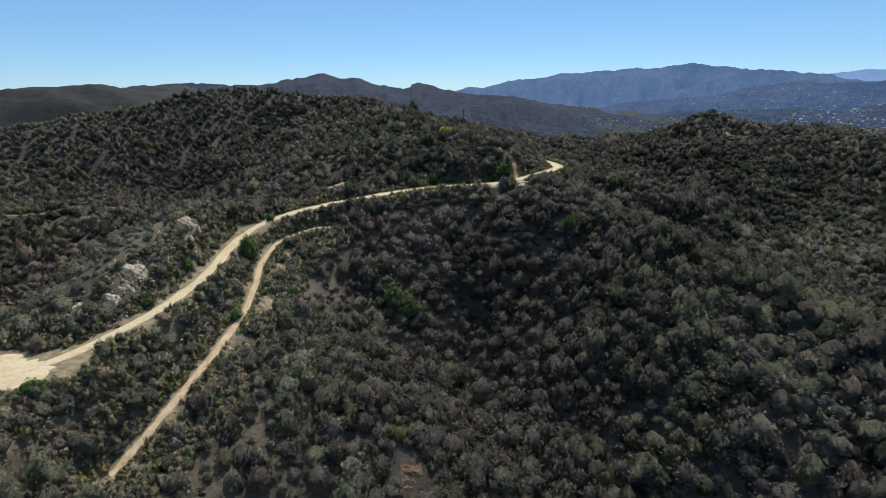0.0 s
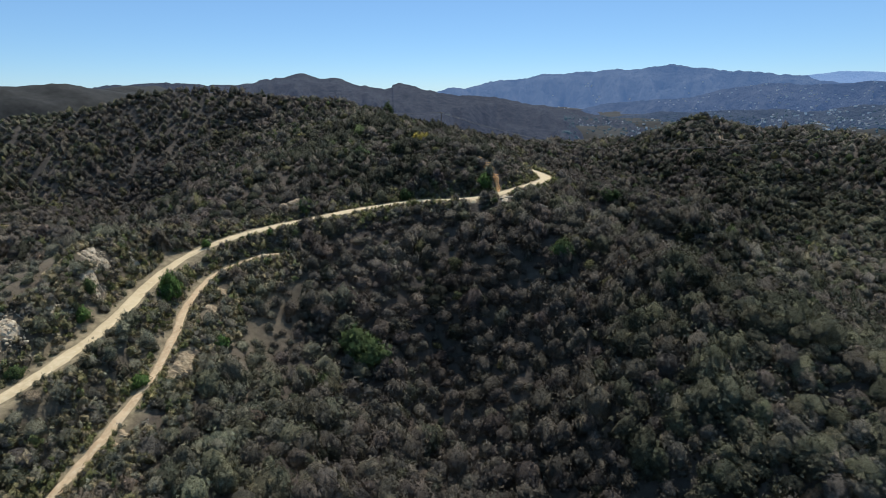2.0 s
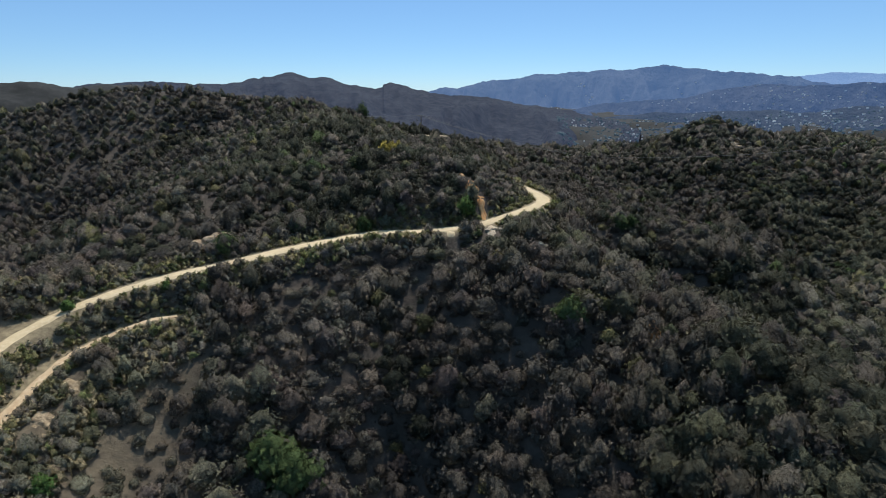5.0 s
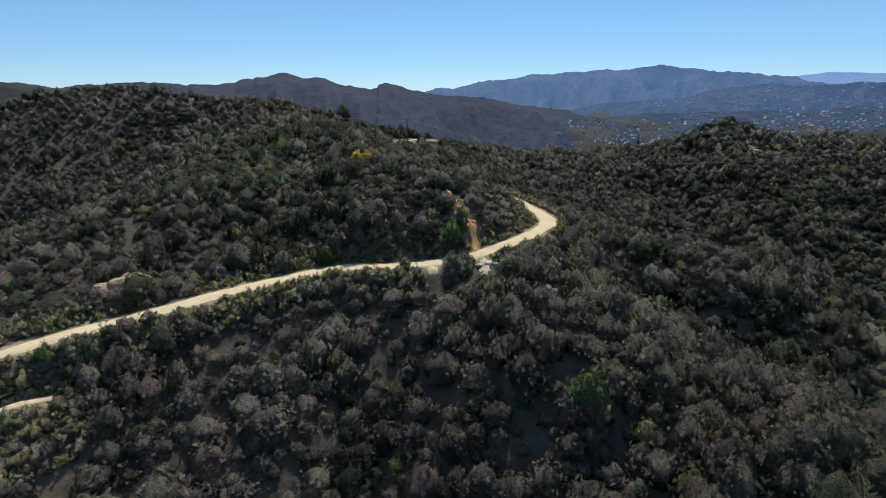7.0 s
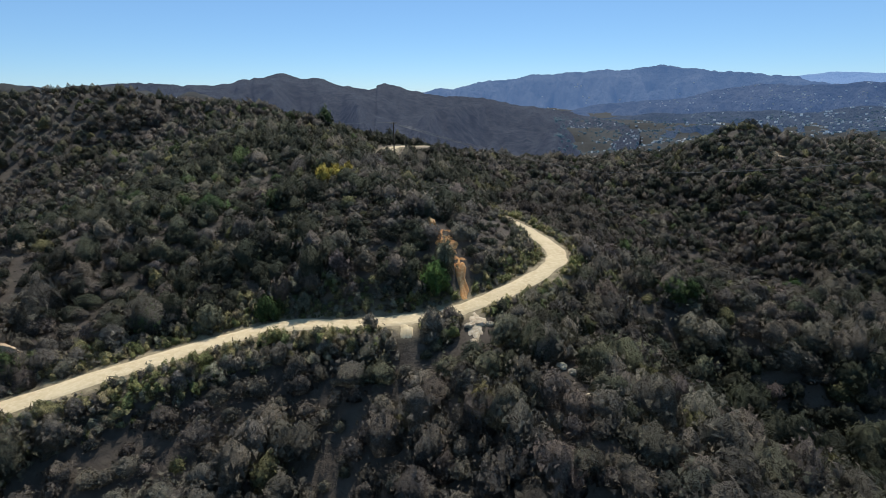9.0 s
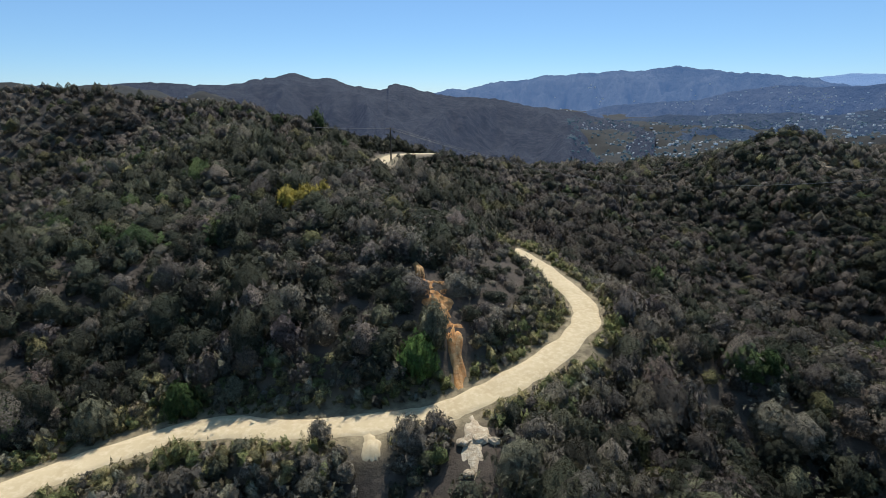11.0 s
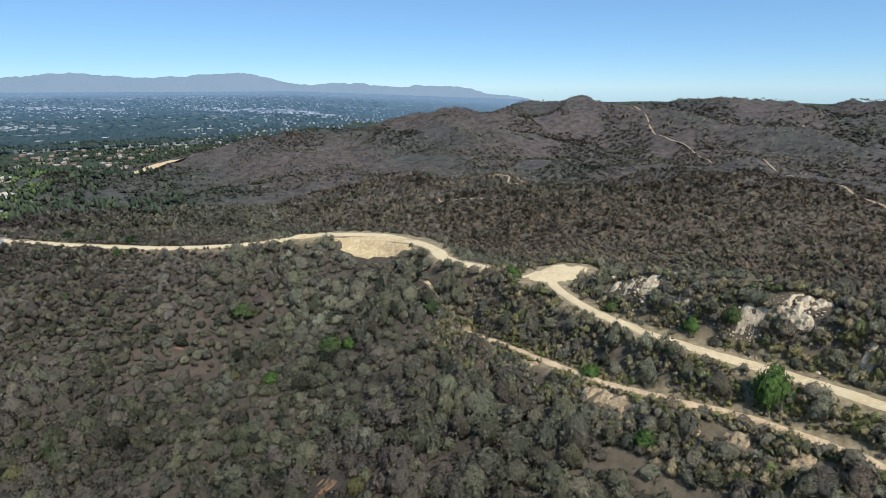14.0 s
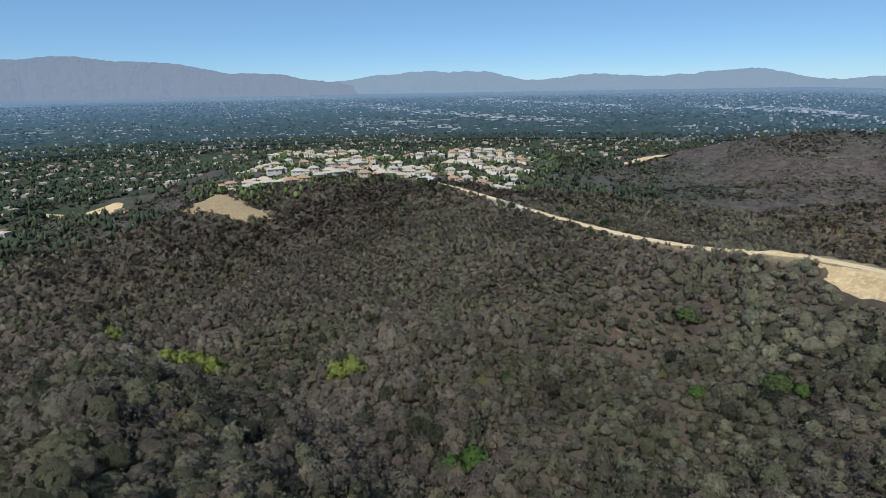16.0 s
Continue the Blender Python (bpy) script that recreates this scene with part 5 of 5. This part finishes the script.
patch("bare_ground", 14.5, 199.4, 1.0, 3.6, OCHRE, 1, "bright orange soil in a washed-out gully", 0.35, 0.15)
patch("bare_ground_13", 12.6, 204.6, 0.8, 3.4, OCHRE, 4, "orange soil in the bed of an eroded chute", 0.3, 0.5)
cut_face("bare_ground_2", 12.2, 205.2, 2.6, 4.6, OCHRE, 2, "orange and tan soil of an eroded chute", 0.35, -0.32)
patch("bare_ground_10", 9.421, 210.2, 0.7, 2.0, OCHRE, 32, "tan soil at the head of an eroded chute", 0.6, 0.35)
patch("bare_ground_7", 16.3, 187.0, 1.6, 3.9, PALEROCK, 7, "pale bare ground on the spur", 0.14)
patch("bare_ground_12", 6.4, 187.6, 1.1, 2.4, DIRT, 33, "pale worn ground beside the road", 0.14, 0.3)
WORN_BANK = two_tone("worn_bank", (0.32, 0.235, 0.14), (0.19, 0.14, 0.088), (0.42, 0.33, 0.21), 0.5, 1.8, 0.95, 0.8, 0.12)
DEADBRUSH = two_tone("dead_brush", (0.17, 0.10, 0.055), (0.11, 0.07, 0.042), (0.24, 0.155, 0.09), 0.5, 2.5, 0.95, 1.0, 0.25)
cut_face("bare_ground_8", 58, 94, 3.0, 5, DEADBRUSH, 8, "reddish dead brush and soil in the scrub", 0.3, 0.0)
cut_face("bare_ground_3", -11, 80, 3.0, 5, DEADBRUSH, 3, "reddish dead brush between the shrubs", 0.2, 0.1)
patch("bare_ground_9", 41.67, 149.5, 1.6, 2.6, OCHRE, 9, "reddish bare soil in the scrub", 0.3)
patch("clearing", -75.2, 71.6, 11, 7.4, DIRT, 10, "pale trampled dirt clearing beside the road", 0.16, -0.1)
patch("clearing_2", -64, 4, 4.4, 18, TANBANK, 11, "graded tan dirt shelf on the ridge", 0.2, 0.38)
patch("clearing_3", -48, -23, 3.8, 13, TANBANK, 12, "graded tan dirt shelf on the ridge", 0.2, 0.85)
patch("bank", -57.4, 4, 3.4, 17, TANBANK, 13, "steep tan earth bank below the ridge road", 0.45, 0.40)
cut_face("bank_2", -40.5, -29, 3.6, 15, TANBANK, 14, "steep tan earth bank below the ridge road", 0.85, -0.1)
cut_face("bank_11", 168, 372, 6, 7, SANDSTONE, 29, "brown earth bared below a rounded knob", 0.2, -0.1)
cut_face("bank_5", -60.5, 24, 2.4, 7, TANBANK, 16, "steep tan earth bank below the ridge road", 0.1, -0.1)
cut_face("bank_6", -48, 110, 2.6, 8, WORN_BANK, 17, "worn tan slope below the footpath", 0, 0.08)
cut_face("bank_8", -48.6, 94, 2.0, 6, WORN_BANK, 22, "worn tan slope below the footpath", 0, 0.08)
cut_face("bank_9", -52, 138, 2.0, 5, WORN_BANK, 23, "worn tan soil at the path's bend", 0.2, 0.08)
cut_face("bank_10", -50.2, 76, 1.8, 6, WORN_BANK, 24, "worn tan slope below the footpath", 0.2, 0.08)
cut_face("bank_7", -50.4, 127.5, 2.4, 7.4, WORN_BANK, 18, "worn tan slope below the footpath", 0.1, 0.08)
patch("car_park", 60.98, -148.6, 8.5, 17, ASPHALT, 17, "grey asphalt car park at the end of a street", 0.3, 0.56)
patch("turning_circle", 144.6, -256.2, 11, 13, CONCRETE, 18, "pale concrete turning circle at a street's end", 0.3, 0.3)
patch("dry_mound", 264, -157, 40, 15, DRYGRASS, 19, "mown tan grass on a rounded mound", 0.6, 0.08)
patch("graded_lot", 500, -242, 52, 22, TANBANK, 20, "graded bare lot at the foot of the hills", 1.0, 0.5)
patch("graded_lot_2", -47, -555, 34, 16, TANBANK, 21, "tan graded pad at the mouth of the valley", 1.0, 0.2)
for k in range(34):
    x, y = rnd.uniform(-40, 200), rnd.uniform(-150, 130)
    patch("scar", x, y, rnd.uniform(0.4, 1.2), rnd.uniform(0.8, 2.4), rnd.choice([TRAIL, PALEROCK, DEADBRUSH]), 500 + k, "small scar of bare soil between the shrubs", 0.3, rnd.uniform(0, 3))

# paths and tracks on the western hills
for n, (name, line) in enumerate(TRACKS.items()):
    p = along(line, 4)
    p[:, 2] = ground_height(p[:, 0], p[:, 1]) + 0.25
    ribbon(name, [tuple(q) for q in p[::2]], (0.55, 1.0, 0.9, 1.0, 0.6, 0.9)[n], TRAIL if n == 0 else WORN_BANK, 60 + n, 0.3, "narrow dirt path down from the ridge" if n == 0 else "thin pale track across the slopes", 5)


# ---- power line ----
POLEWOOD = two_tone("pole_wood", (0.075, 0.055, 0.04), (0.05, 0.04, 0.03), (0.10, 0.08, 0.06), 0.6, 4.0, 0.85, 0.3, 0.02)
GLASS_BROWN, _, gb = material("insulator", 0.3)
gb.inputs["Base Color"].default_value = (0.10, 0.05, 0.03, 1)
WIRE, _, wb = material("wire", 0.5)
wb.inputs["Base Color"].default_value, wb.inputs["Metallic"].default_value = (0.12, 0.12, 0.12, 1), 0.6


def utility_pole(x, y, tall, turn):
    z = float(ground_height(x, y)) - 0.3
    root = new("utility_pole")
    root.matrix_world = pose(x, y, z, 0, 0, turn)
    bm = bmesh.new()
    bmesh.ops.create_cone(bm, cap_ends=True, segments=12, radius1=0.26, radius2=0.17, depth=tall, matrix=Matrix.Translation((0, 0, tall / 2)))
    part("shaft", bm, POLEWOOD, root)
    bm = bmesh.new()
    bmesh.ops.create_cube(bm, size=1, matrix=Matrix.Translation((0, 0.2, tall - 0.5)) @ Matrix.Diagonal((2.6, 0.12, 0.14, 1)))
    bmesh.ops.bevel(bm, geom=bm.edges[:], offset=0.015, affect="EDGES")
    part("crossarm", bm, POLEWOOD, root)
    for s in (-1.15, -0.45, 1.15):
        bm = bmesh.new()
        bmesh.ops.create_cone(bm, cap_ends=True, segments=8, radius1=0.09, radius2=0.05, depth=0.24, matrix=Matrix.Translation((s, 0.2, tall - 0.31)))
        part("insulator", bm, GLASS_BROWN, root)
    tagged(root, "dark weathered wooden utility pole with a crossarm", "utility pole", "power line poles")
    return [root.matrix_world @ Vector((s, 0.2, tall - 0.2)) for s in (-1.15, -0.45, 1.15)]


ends = [utility_pole(*q) for q in ((-127.2, 418.4, 11, 70), (-7.563, 316.9, 11, 15), (73, 331.8, 12, 5), (218.6, 354.2, 11, -10))]
for a, b in zip(ends, ends[1:]):
    for p, q in zip(a, b):
        cu = bpy.data.curves.new("wire", "CURVE")
        cu.dimensions, cu.bevel_depth, cu.bevel_resolution = "3D", 0.035, 0
        sp = cu.splines.new("POLY")
        sp.points.add(20)
        for k in range(21):
            t = k / 20
            c = p.lerp(q, t) - Vector((0, 0, 4 * t * (1 - t) * (q - p).length * 0.018))
            sp.points[k].co = (*c, 1)
        cu.materials.append(WIRE)
        tagged(new("power_cable", cu), "thin dark overhead cable sagging between poles", "cable", "power cables")


# ---- shrubs and small trees that stand out ----
BARK = two_tone("bark", (0.12, 0.095, 0.075), (0.08, 0.06, 0.05), (0.17, 0.14, 0.115), 2.0, 9.0, 0.95, 0.6, 0.02)


def shrub(name, x, y, r, tall, tint, seed, label, category="shrub", tufts=420, size=0.17):
    rnd = np.random.RandomState(seed)
    root = new(name)
    root.matrix_world = pose(x, y, float(ground_height(x, y)) - 0.1, 0, 0, rnd.uniform(0, 360))
    for k in range(4):
        a = rnd.uniform(0, 6.3)
        tip = Vector((math.cos(a) * r * 0.45, math.sin(a) * r * 0.45, tall * 0.6))
        bm = bmesh.new()
        bmesh.ops.create_cone(bm, cap_ends=True, segments=6, radius1=0.05 * r + 0.03, radius2=0.02, depth=tip.length,
                              matrix=Matrix.Translation(tip / 2) @ tip.to_track_quat("Z", "Y").to_matrix().to_4x4())
        part("stem", bm, BARK, root)
    v, f, way = plant_kinds(1, 2, tufts, size * 1.05, seed, 12)[0]
    v = v * (r, r, tall)
    crown = link_mesh("crown", v, f, LEAF)
    crown.parent = root
    crown.matrix_world = root.matrix_world
    crown.data.normals_split_custom_set_from_vertices(way.astype(np.float32))
    col = crown.data.attributes.new("leaf_tint", "FLOAT_COLOR", "POINT")
    c = np.array(tint)[None] * np.repeat(rnd.uniform(0.85, 1.15, (len(v), 1)), 3, 1)
    col.data.foreach_set("color", np.hstack([c, np.ones((len(v), 1))]).astype(np.float32).ravel())
    return tagged(root, label, category)


BRIGHT, LIME, YELLOW, DEEP = (0.06, 0.105, 0.03), (0.15, 0.18, 0.05), (0.27, 0.22, 0.05), (0.03, 0.05, 0.018)
NEAR_SHRUBS = [
    (-18.45, 135.1, 4.8, 5.0, GREEN, "broad dark green laurel shrub in the bowl"),
    (28.13, 154.3, 3.4, 4.6, GREEN, "green laurel shrub on the spur"),
    (-58.93, 128.4, 2.8, 5.2, BRIGHT, "fresh green young tree beside the road"),
    (-42.52, 174.8, 3.2, 3.6, GREEN, "round green laurel bush at the road's edge"),
    (10.45, 197.1, 2.4, 4.4, BRIGHT, "green bush at the foot of the eroded slope"),
    (11.87, 200, 2.2, 4.2, SAGE, "grey-green bush beside the eroded chute"),
    (-10.01, 195.3, 1.9, 2.6, SAGE, "rounded grey-green bush above the road"),
    (-15.4, 193.6, 2.4, 3.2, DEEP, "dark green bush above the road"),
    (1.107, 188.5, 1.5, 2.0, GREY, "small grey bush at the road's edge"),
    (-47.82, 158.9, 1.1, 1.4, BRIGHT, "small round green bush beside the road"),
    (-61.21, 150.5, 1.4, 1.9, BRIGHT, "small round green bush beside the road"),
    (-65.75, 66.19, 2.2, 2.0, BRIGHT, "low green bush beside the dirt clearing"),
    (-30.18, 187.7, 2.8, 3.2, GREEN, "green bush above the road"),
    (-22.68, 190, 2.6, 3.4, SAGE, "grey-green bush above the road"),
    (72.5, 214.1, 2.6, 2.4, OLIVE, "olive-green bush on the eastern spur")]
SLOPE_SHRUBS = [
    (86.38, 225.2, 3.4, 3.8, DEEP, "dark green bush in the eastern hollow"),
    (56.8, 209.8, 2.8, 3.0, DEEP, "dark green bush on the eastern slope"),
    (-40.85, 353.2, 4.0, 6.5, DEEP, "dark round oak on the ridge line"),
    (-51.86, 103.4, 2.0, 1.8, BRIGHT, "green bush beside the footpath"),
    (-45.2, 119.6, 2.2, 2.0, BRIGHT, "green bush below the footpath"),
    (-66.13, 111.8, 1.8, 2.2, BRIGHT, "green shrub below the white road cut"),
    (-67.87, 117.2, 1.6, 2.6, GREEN, "green shrub below the white road cut"),
    (-65.74, 95.5, 1.7, 1.8, GREEN, "green shrub at the road's edge"),
    (-30.65, 36.05, 4.2, 3.2, GREEN, "green laurel shrub on the northern slope"),
    (34.4, 149.9, 2.2, 2.2, OLIVE, "olive shrub on the spur"),
    (-34, 40.8, 2.6, 2.2, BRIGHT, "green shrub on the northern slope"),
    (-15.4, 32.4, 2.6, 2.0, BRIGHT, "green shrub on the northern slope"),
    (-18, -3.4, 4.5, 3.0, GREEN, "broad green shrub in a fold of the slope"),
    (-66, 65.5, 2.0, 2.2, BRIGHT, "low green bush at the rim of the clearing"),
    (-22, 136, 5.0, 5.2, GREEN, "broad dark green laurel shrub in the bowl")]
for k, (x, y, r, h, tint, label) in enumerate(NEAR_SHRUBS + SLOPE_SHRUBS):
    shrub("shrub", x, y, r * 1.1, h * 1.25, tint, 700 + k, label)
for k, (x, y, r) in enumerate(((-14.11, 230, 2.4), (-12.06, 231.4, 2.2), (-14.55, 232.7, 2.1), (-12.52, 234.9, 2.0), (-11.11, 237.5, 1.8), (-12.78, 239.8, 1.7), (-10.97, 242.4, 1.9))):
    tagged(shrub("yellow_shrub", x, y, r, r * 1.6, YELLOW, 760 + k, "yellow-leaved shrub drying on the hillside", tufts=200, size=0.24), group="yellow shrubs")
for k, (x, y, r) in enumerate(((83, 19, 3.4), (88, 20.5, 3.0), (144, 17.6, 4.6), (151, 17, 4.4), (138, 18.5, 4.2), (146, 23, 4.0), (156, 20, 3.6), (183, 17, 3.0), (38, 64, 3.2), (33.6, 60, 3.0))):
    tagged(shrub("lime_shrub", x, y, r * 1.5, r * 1.85, LIME if k < 8 else BRIGHT, 780 + k, "bright yellow-green shrub in the gully", tufts=240, size=0.24), group="gully shrubs")
for k, (x, y, r, h) in enumerate(((10.17, 187.1, 2.4, 3.4), (12.65, 188.6, 1.8, 2.8), (-6.02, 186.9, 1.5, 1.8), (-16.63, 181.6, 1.8, 2.0), (21.25, 187.4, 1.8, 2.0))):
    shrub("shrub", x, y, r, h, (GREY, PURPLE, SAGE)[k % 3], 820 + k, "grey rounded shrub on the bank below the road")

rnd = np.random.RandomState(61)
line = along(RIDGE_ROAD[7:], 3.0)
for k in range(30):
    q = line[rnd.randint(len(line))]
    way = rnd.choice([-1, 1]) * rnd.uniform(5, 15)
    x, y = q[0] + way * 0.8, q[1] + way * 0.6
    r = rnd.uniform(1.6, 3.4)
    tagged(shrub("small_tree", x, y, r, r * rnd.uniform(1.0, 1.6), (DEEP, GREEN, SAGE)[k % 3], 860 + k, "dark green bushy tree beside the ridge road", "tree", 90, 0.3), group="trees along the ridge road")


# ---- the houses on the mesa ----
def plain(name, colour, rough=0.8):
    m, nt, b = material(name, rough)
    col = ramp(nt, noise_at(nt, 0.8, 5), (0.35, tuple(c * 0.88 for c in colour)), (0.7, colour))
    nt.links.new(col, b.inputs["Base Color"])
    return m


WALLS = [plain("cream_stucco", (0.54, 0.47, 0.37)), plain("white_stucco", (0.64, 0.61, 0.56)), plain("pink_stucco", (0.50, 0.40, 0.32)), plain("grey_stucco", (0.50, 0.48, 0.45))]
ROOFS = [plain("clay_roof", (0.36, 0.22, 0.15)), plain("brown_roof", (0.40, 0.32, 0.24)), plain("grey_roof", (0.36, 0.34, 0.31)), plain("pale_roof", (0.42, 0.37, 0.30))]
TRIM = plain("white_trim", (0.75, 0.74, 0.72))
PANE, _, pb = material("window_glass", 0.08)
pb.inputs["Base Color"].default_value = (0.03, 0.04, 0.05, 1)


def block(x0, x1, y0, y1, z0, z1):
    bm = bmesh.new()
    bmesh.ops.create_cube(bm, size=1, matrix=Matrix.Translation(((x0 + x1) / 2, (y0 + y1) / 2, (z0 + z1) / 2)) @ Matrix.Diagonal((x1 - x0, y1 - y0, z1 - z0, 1)))
    return bm


def hip_roof(w, d, z, rise, over=0.6):
    bm = bmesh.new()
    a, b = w / 2 + over, d / 2 + over
    ridge = max(a - b, 0.6)
    low = [bm.verts.new(p) for p in ((-a, -b, z), (a, -b, z), (a, b, z), (-a, b, z))]
    top = [bm.verts.new(p) for p in ((-ridge, 0, z + rise), (ridge, 0, z + rise))]
    for f in ((low[0], low[1], top[1], top[0]), (low[1], low[2], top[1]), (low[2], low[3], top[0], top[1]), (low[3], low[0], top[0])):
        bm.faces.new(f)
    bm.faces.new(low[::-1])
    return bm


def house(w, d, h, wall, roof, wing):
    """A two-storey house: body, hip roof, wing with garage, windows, door, chimney."""
    root = new("house")
    part("wall", block(-w / 2, w / 2, -d / 2, d / 2, -3, h), wall, root)
    part("roof", hip_roof(w, d, h, 0.17 * d + 0.9), roof, root)
    if wing:
        g = part("garage", block(w / 2 - 0.1, w / 2 + 6, -d / 2 - 2, d / 2 - 3, -3, 2.9), wall, root)
        bm = hip_roof(6.4, d, 2.9, 1.5, 0.4)
        bmesh.ops.translate(bm, verts=bm.verts[:], vec=(w / 2 + 3, -2.4, 0))
        part("garage_roof", bm, roof, root)
        part("garage_door", block(w / 2 + 0.8, w / 2 + 5.2, -d / 2 - 2.08, -d / 2 - 1.9, 0, 2.3), TRIM, g)
    for side in (-1, 1):
        for k in range(3):
            x = (k - 1) * w * 0.3
            y = side * d / 2
            win = part("window", block(x - 0.9, x + 0.9, y - 0.09, y + 0.09, h - 1.9, h - 0.6), TRIM, root)
            part("pane", block(x - 0.75, x + 0.75, y - 0.12, y + 0.12, h - 1.78, h - 0.72), PANE, win)
    part("door", block(-0.5, 0.5, -d / 2 - 0.08, -d / 2 + 0.08, 0, 2.1), TRIM, root)
    part("chimney", block(-w * 0.32, -w * 0.32 + 0.9, 0.8, 1.6, h, h + 3.0), wall, root)
    return root


LABELS = ["cream stucco house with a clay tile roof", "white stucco house with a brown hip roof", "pinkish stucco house with a grey hip roof", "grey stucco house with a pale roof"]
MODELS = []
for k in range(4):
    m = house((10.5, 12, 10, 12.5)[k], (8, 8.5, 8, 9)[k], (4.6, 5.0, 4.4, 3.2)[k], WALLS[k], ROOFS[k], k != 2)
    tagged(m, LABELS[k], "house", "houses on the mesa")
    MODELS.append(m)
STREETS = [[(299.7, -196), (259.3, -229.8), (217.7, -267.5), (170.1, -309.6), (123.3, -342.2)], [(353.9, -268.1), (296.9, -311.1), (228.5, -350.1), (149.1, -389.7), (77.19, -402.4)],
           [(399.8, -358.5), (337.8, -402.1), (249.1, -448.4), (157.9, -474.2), (83.93, -467)], [(471.6, -496.2), (383.3, -538), (282.6, -570.5), (179.4, -582.4), (81.91, -547.5)]]
rnd = np.random.RandomState(41)
placed, spots = 0, []
for n, line in enumerate(STREETS):
    p = along([(x, y, 0.0) for x, y in line], 2.0)
    p[:, 2] = ground_height(p[:, 0], p[:, 1]) + 0.35
    ribbon("street" if n == 0 else f"street_{n + 1}", [tuple(q) for q in p[::5]], 3.6, ASPHALT, 80 + n, 0.35, "grey asphalt street between houses", 5)
    go = np.gradient(p[:, :2], axis=0)
    go /= np.linalg.norm(go, axis=1)[:, None]
    for k in range(4, len(p) - 3, 8):
        for side in (-1, 1):
            if rnd.uniform() < 0.24:
                continue
            x, y = p[k, :2] + side * (12 + rnd.uniform(-1.5, 4)) * np.array([go[k, 1], -go[k, 0]])
            turn = math.degrees(math.atan2(go[k, 1], go[k, 0])) + (0 if side > 0 else 180) + rnd.uniform(-12, 12)
            m = pose(x, y, float(ground_height(x, y)) + 0.4, 0, 0, turn)
            i = rnd.randint(4)
            spots.append((x, y))
            if placed < 4:
                i = placed
                MODELS[i].matrix_world = m
            else:
                copy_thing(MODELS[i], m)
            placed += 1
spots = np.array(spots)
x, y = rnd.uniform(30, 520, 4200), rnd.uniform(-660, -170, 4200)
d = np.full(len(x), 1e9)
for sx, sy in spots:
    d = np.minimum(d, np.hypot(x - sx, y - sy))
keep = (d > 7) & (d < 40)
x, y = x[keep], y[keep]
GARDEN = speckled("garden_trees", (0.022, 0.040, 0.014), (0.10, 0.14, 0.045), (0, 0, 0), 0.0)
far_trees("garden_trees", x, y, rnd.uniform(1.8, 4.8, len(x)), rnd.uniform(2.5, 7.5, len(x)), GARDEN, 43, "green garden trees and hedges between the houses")
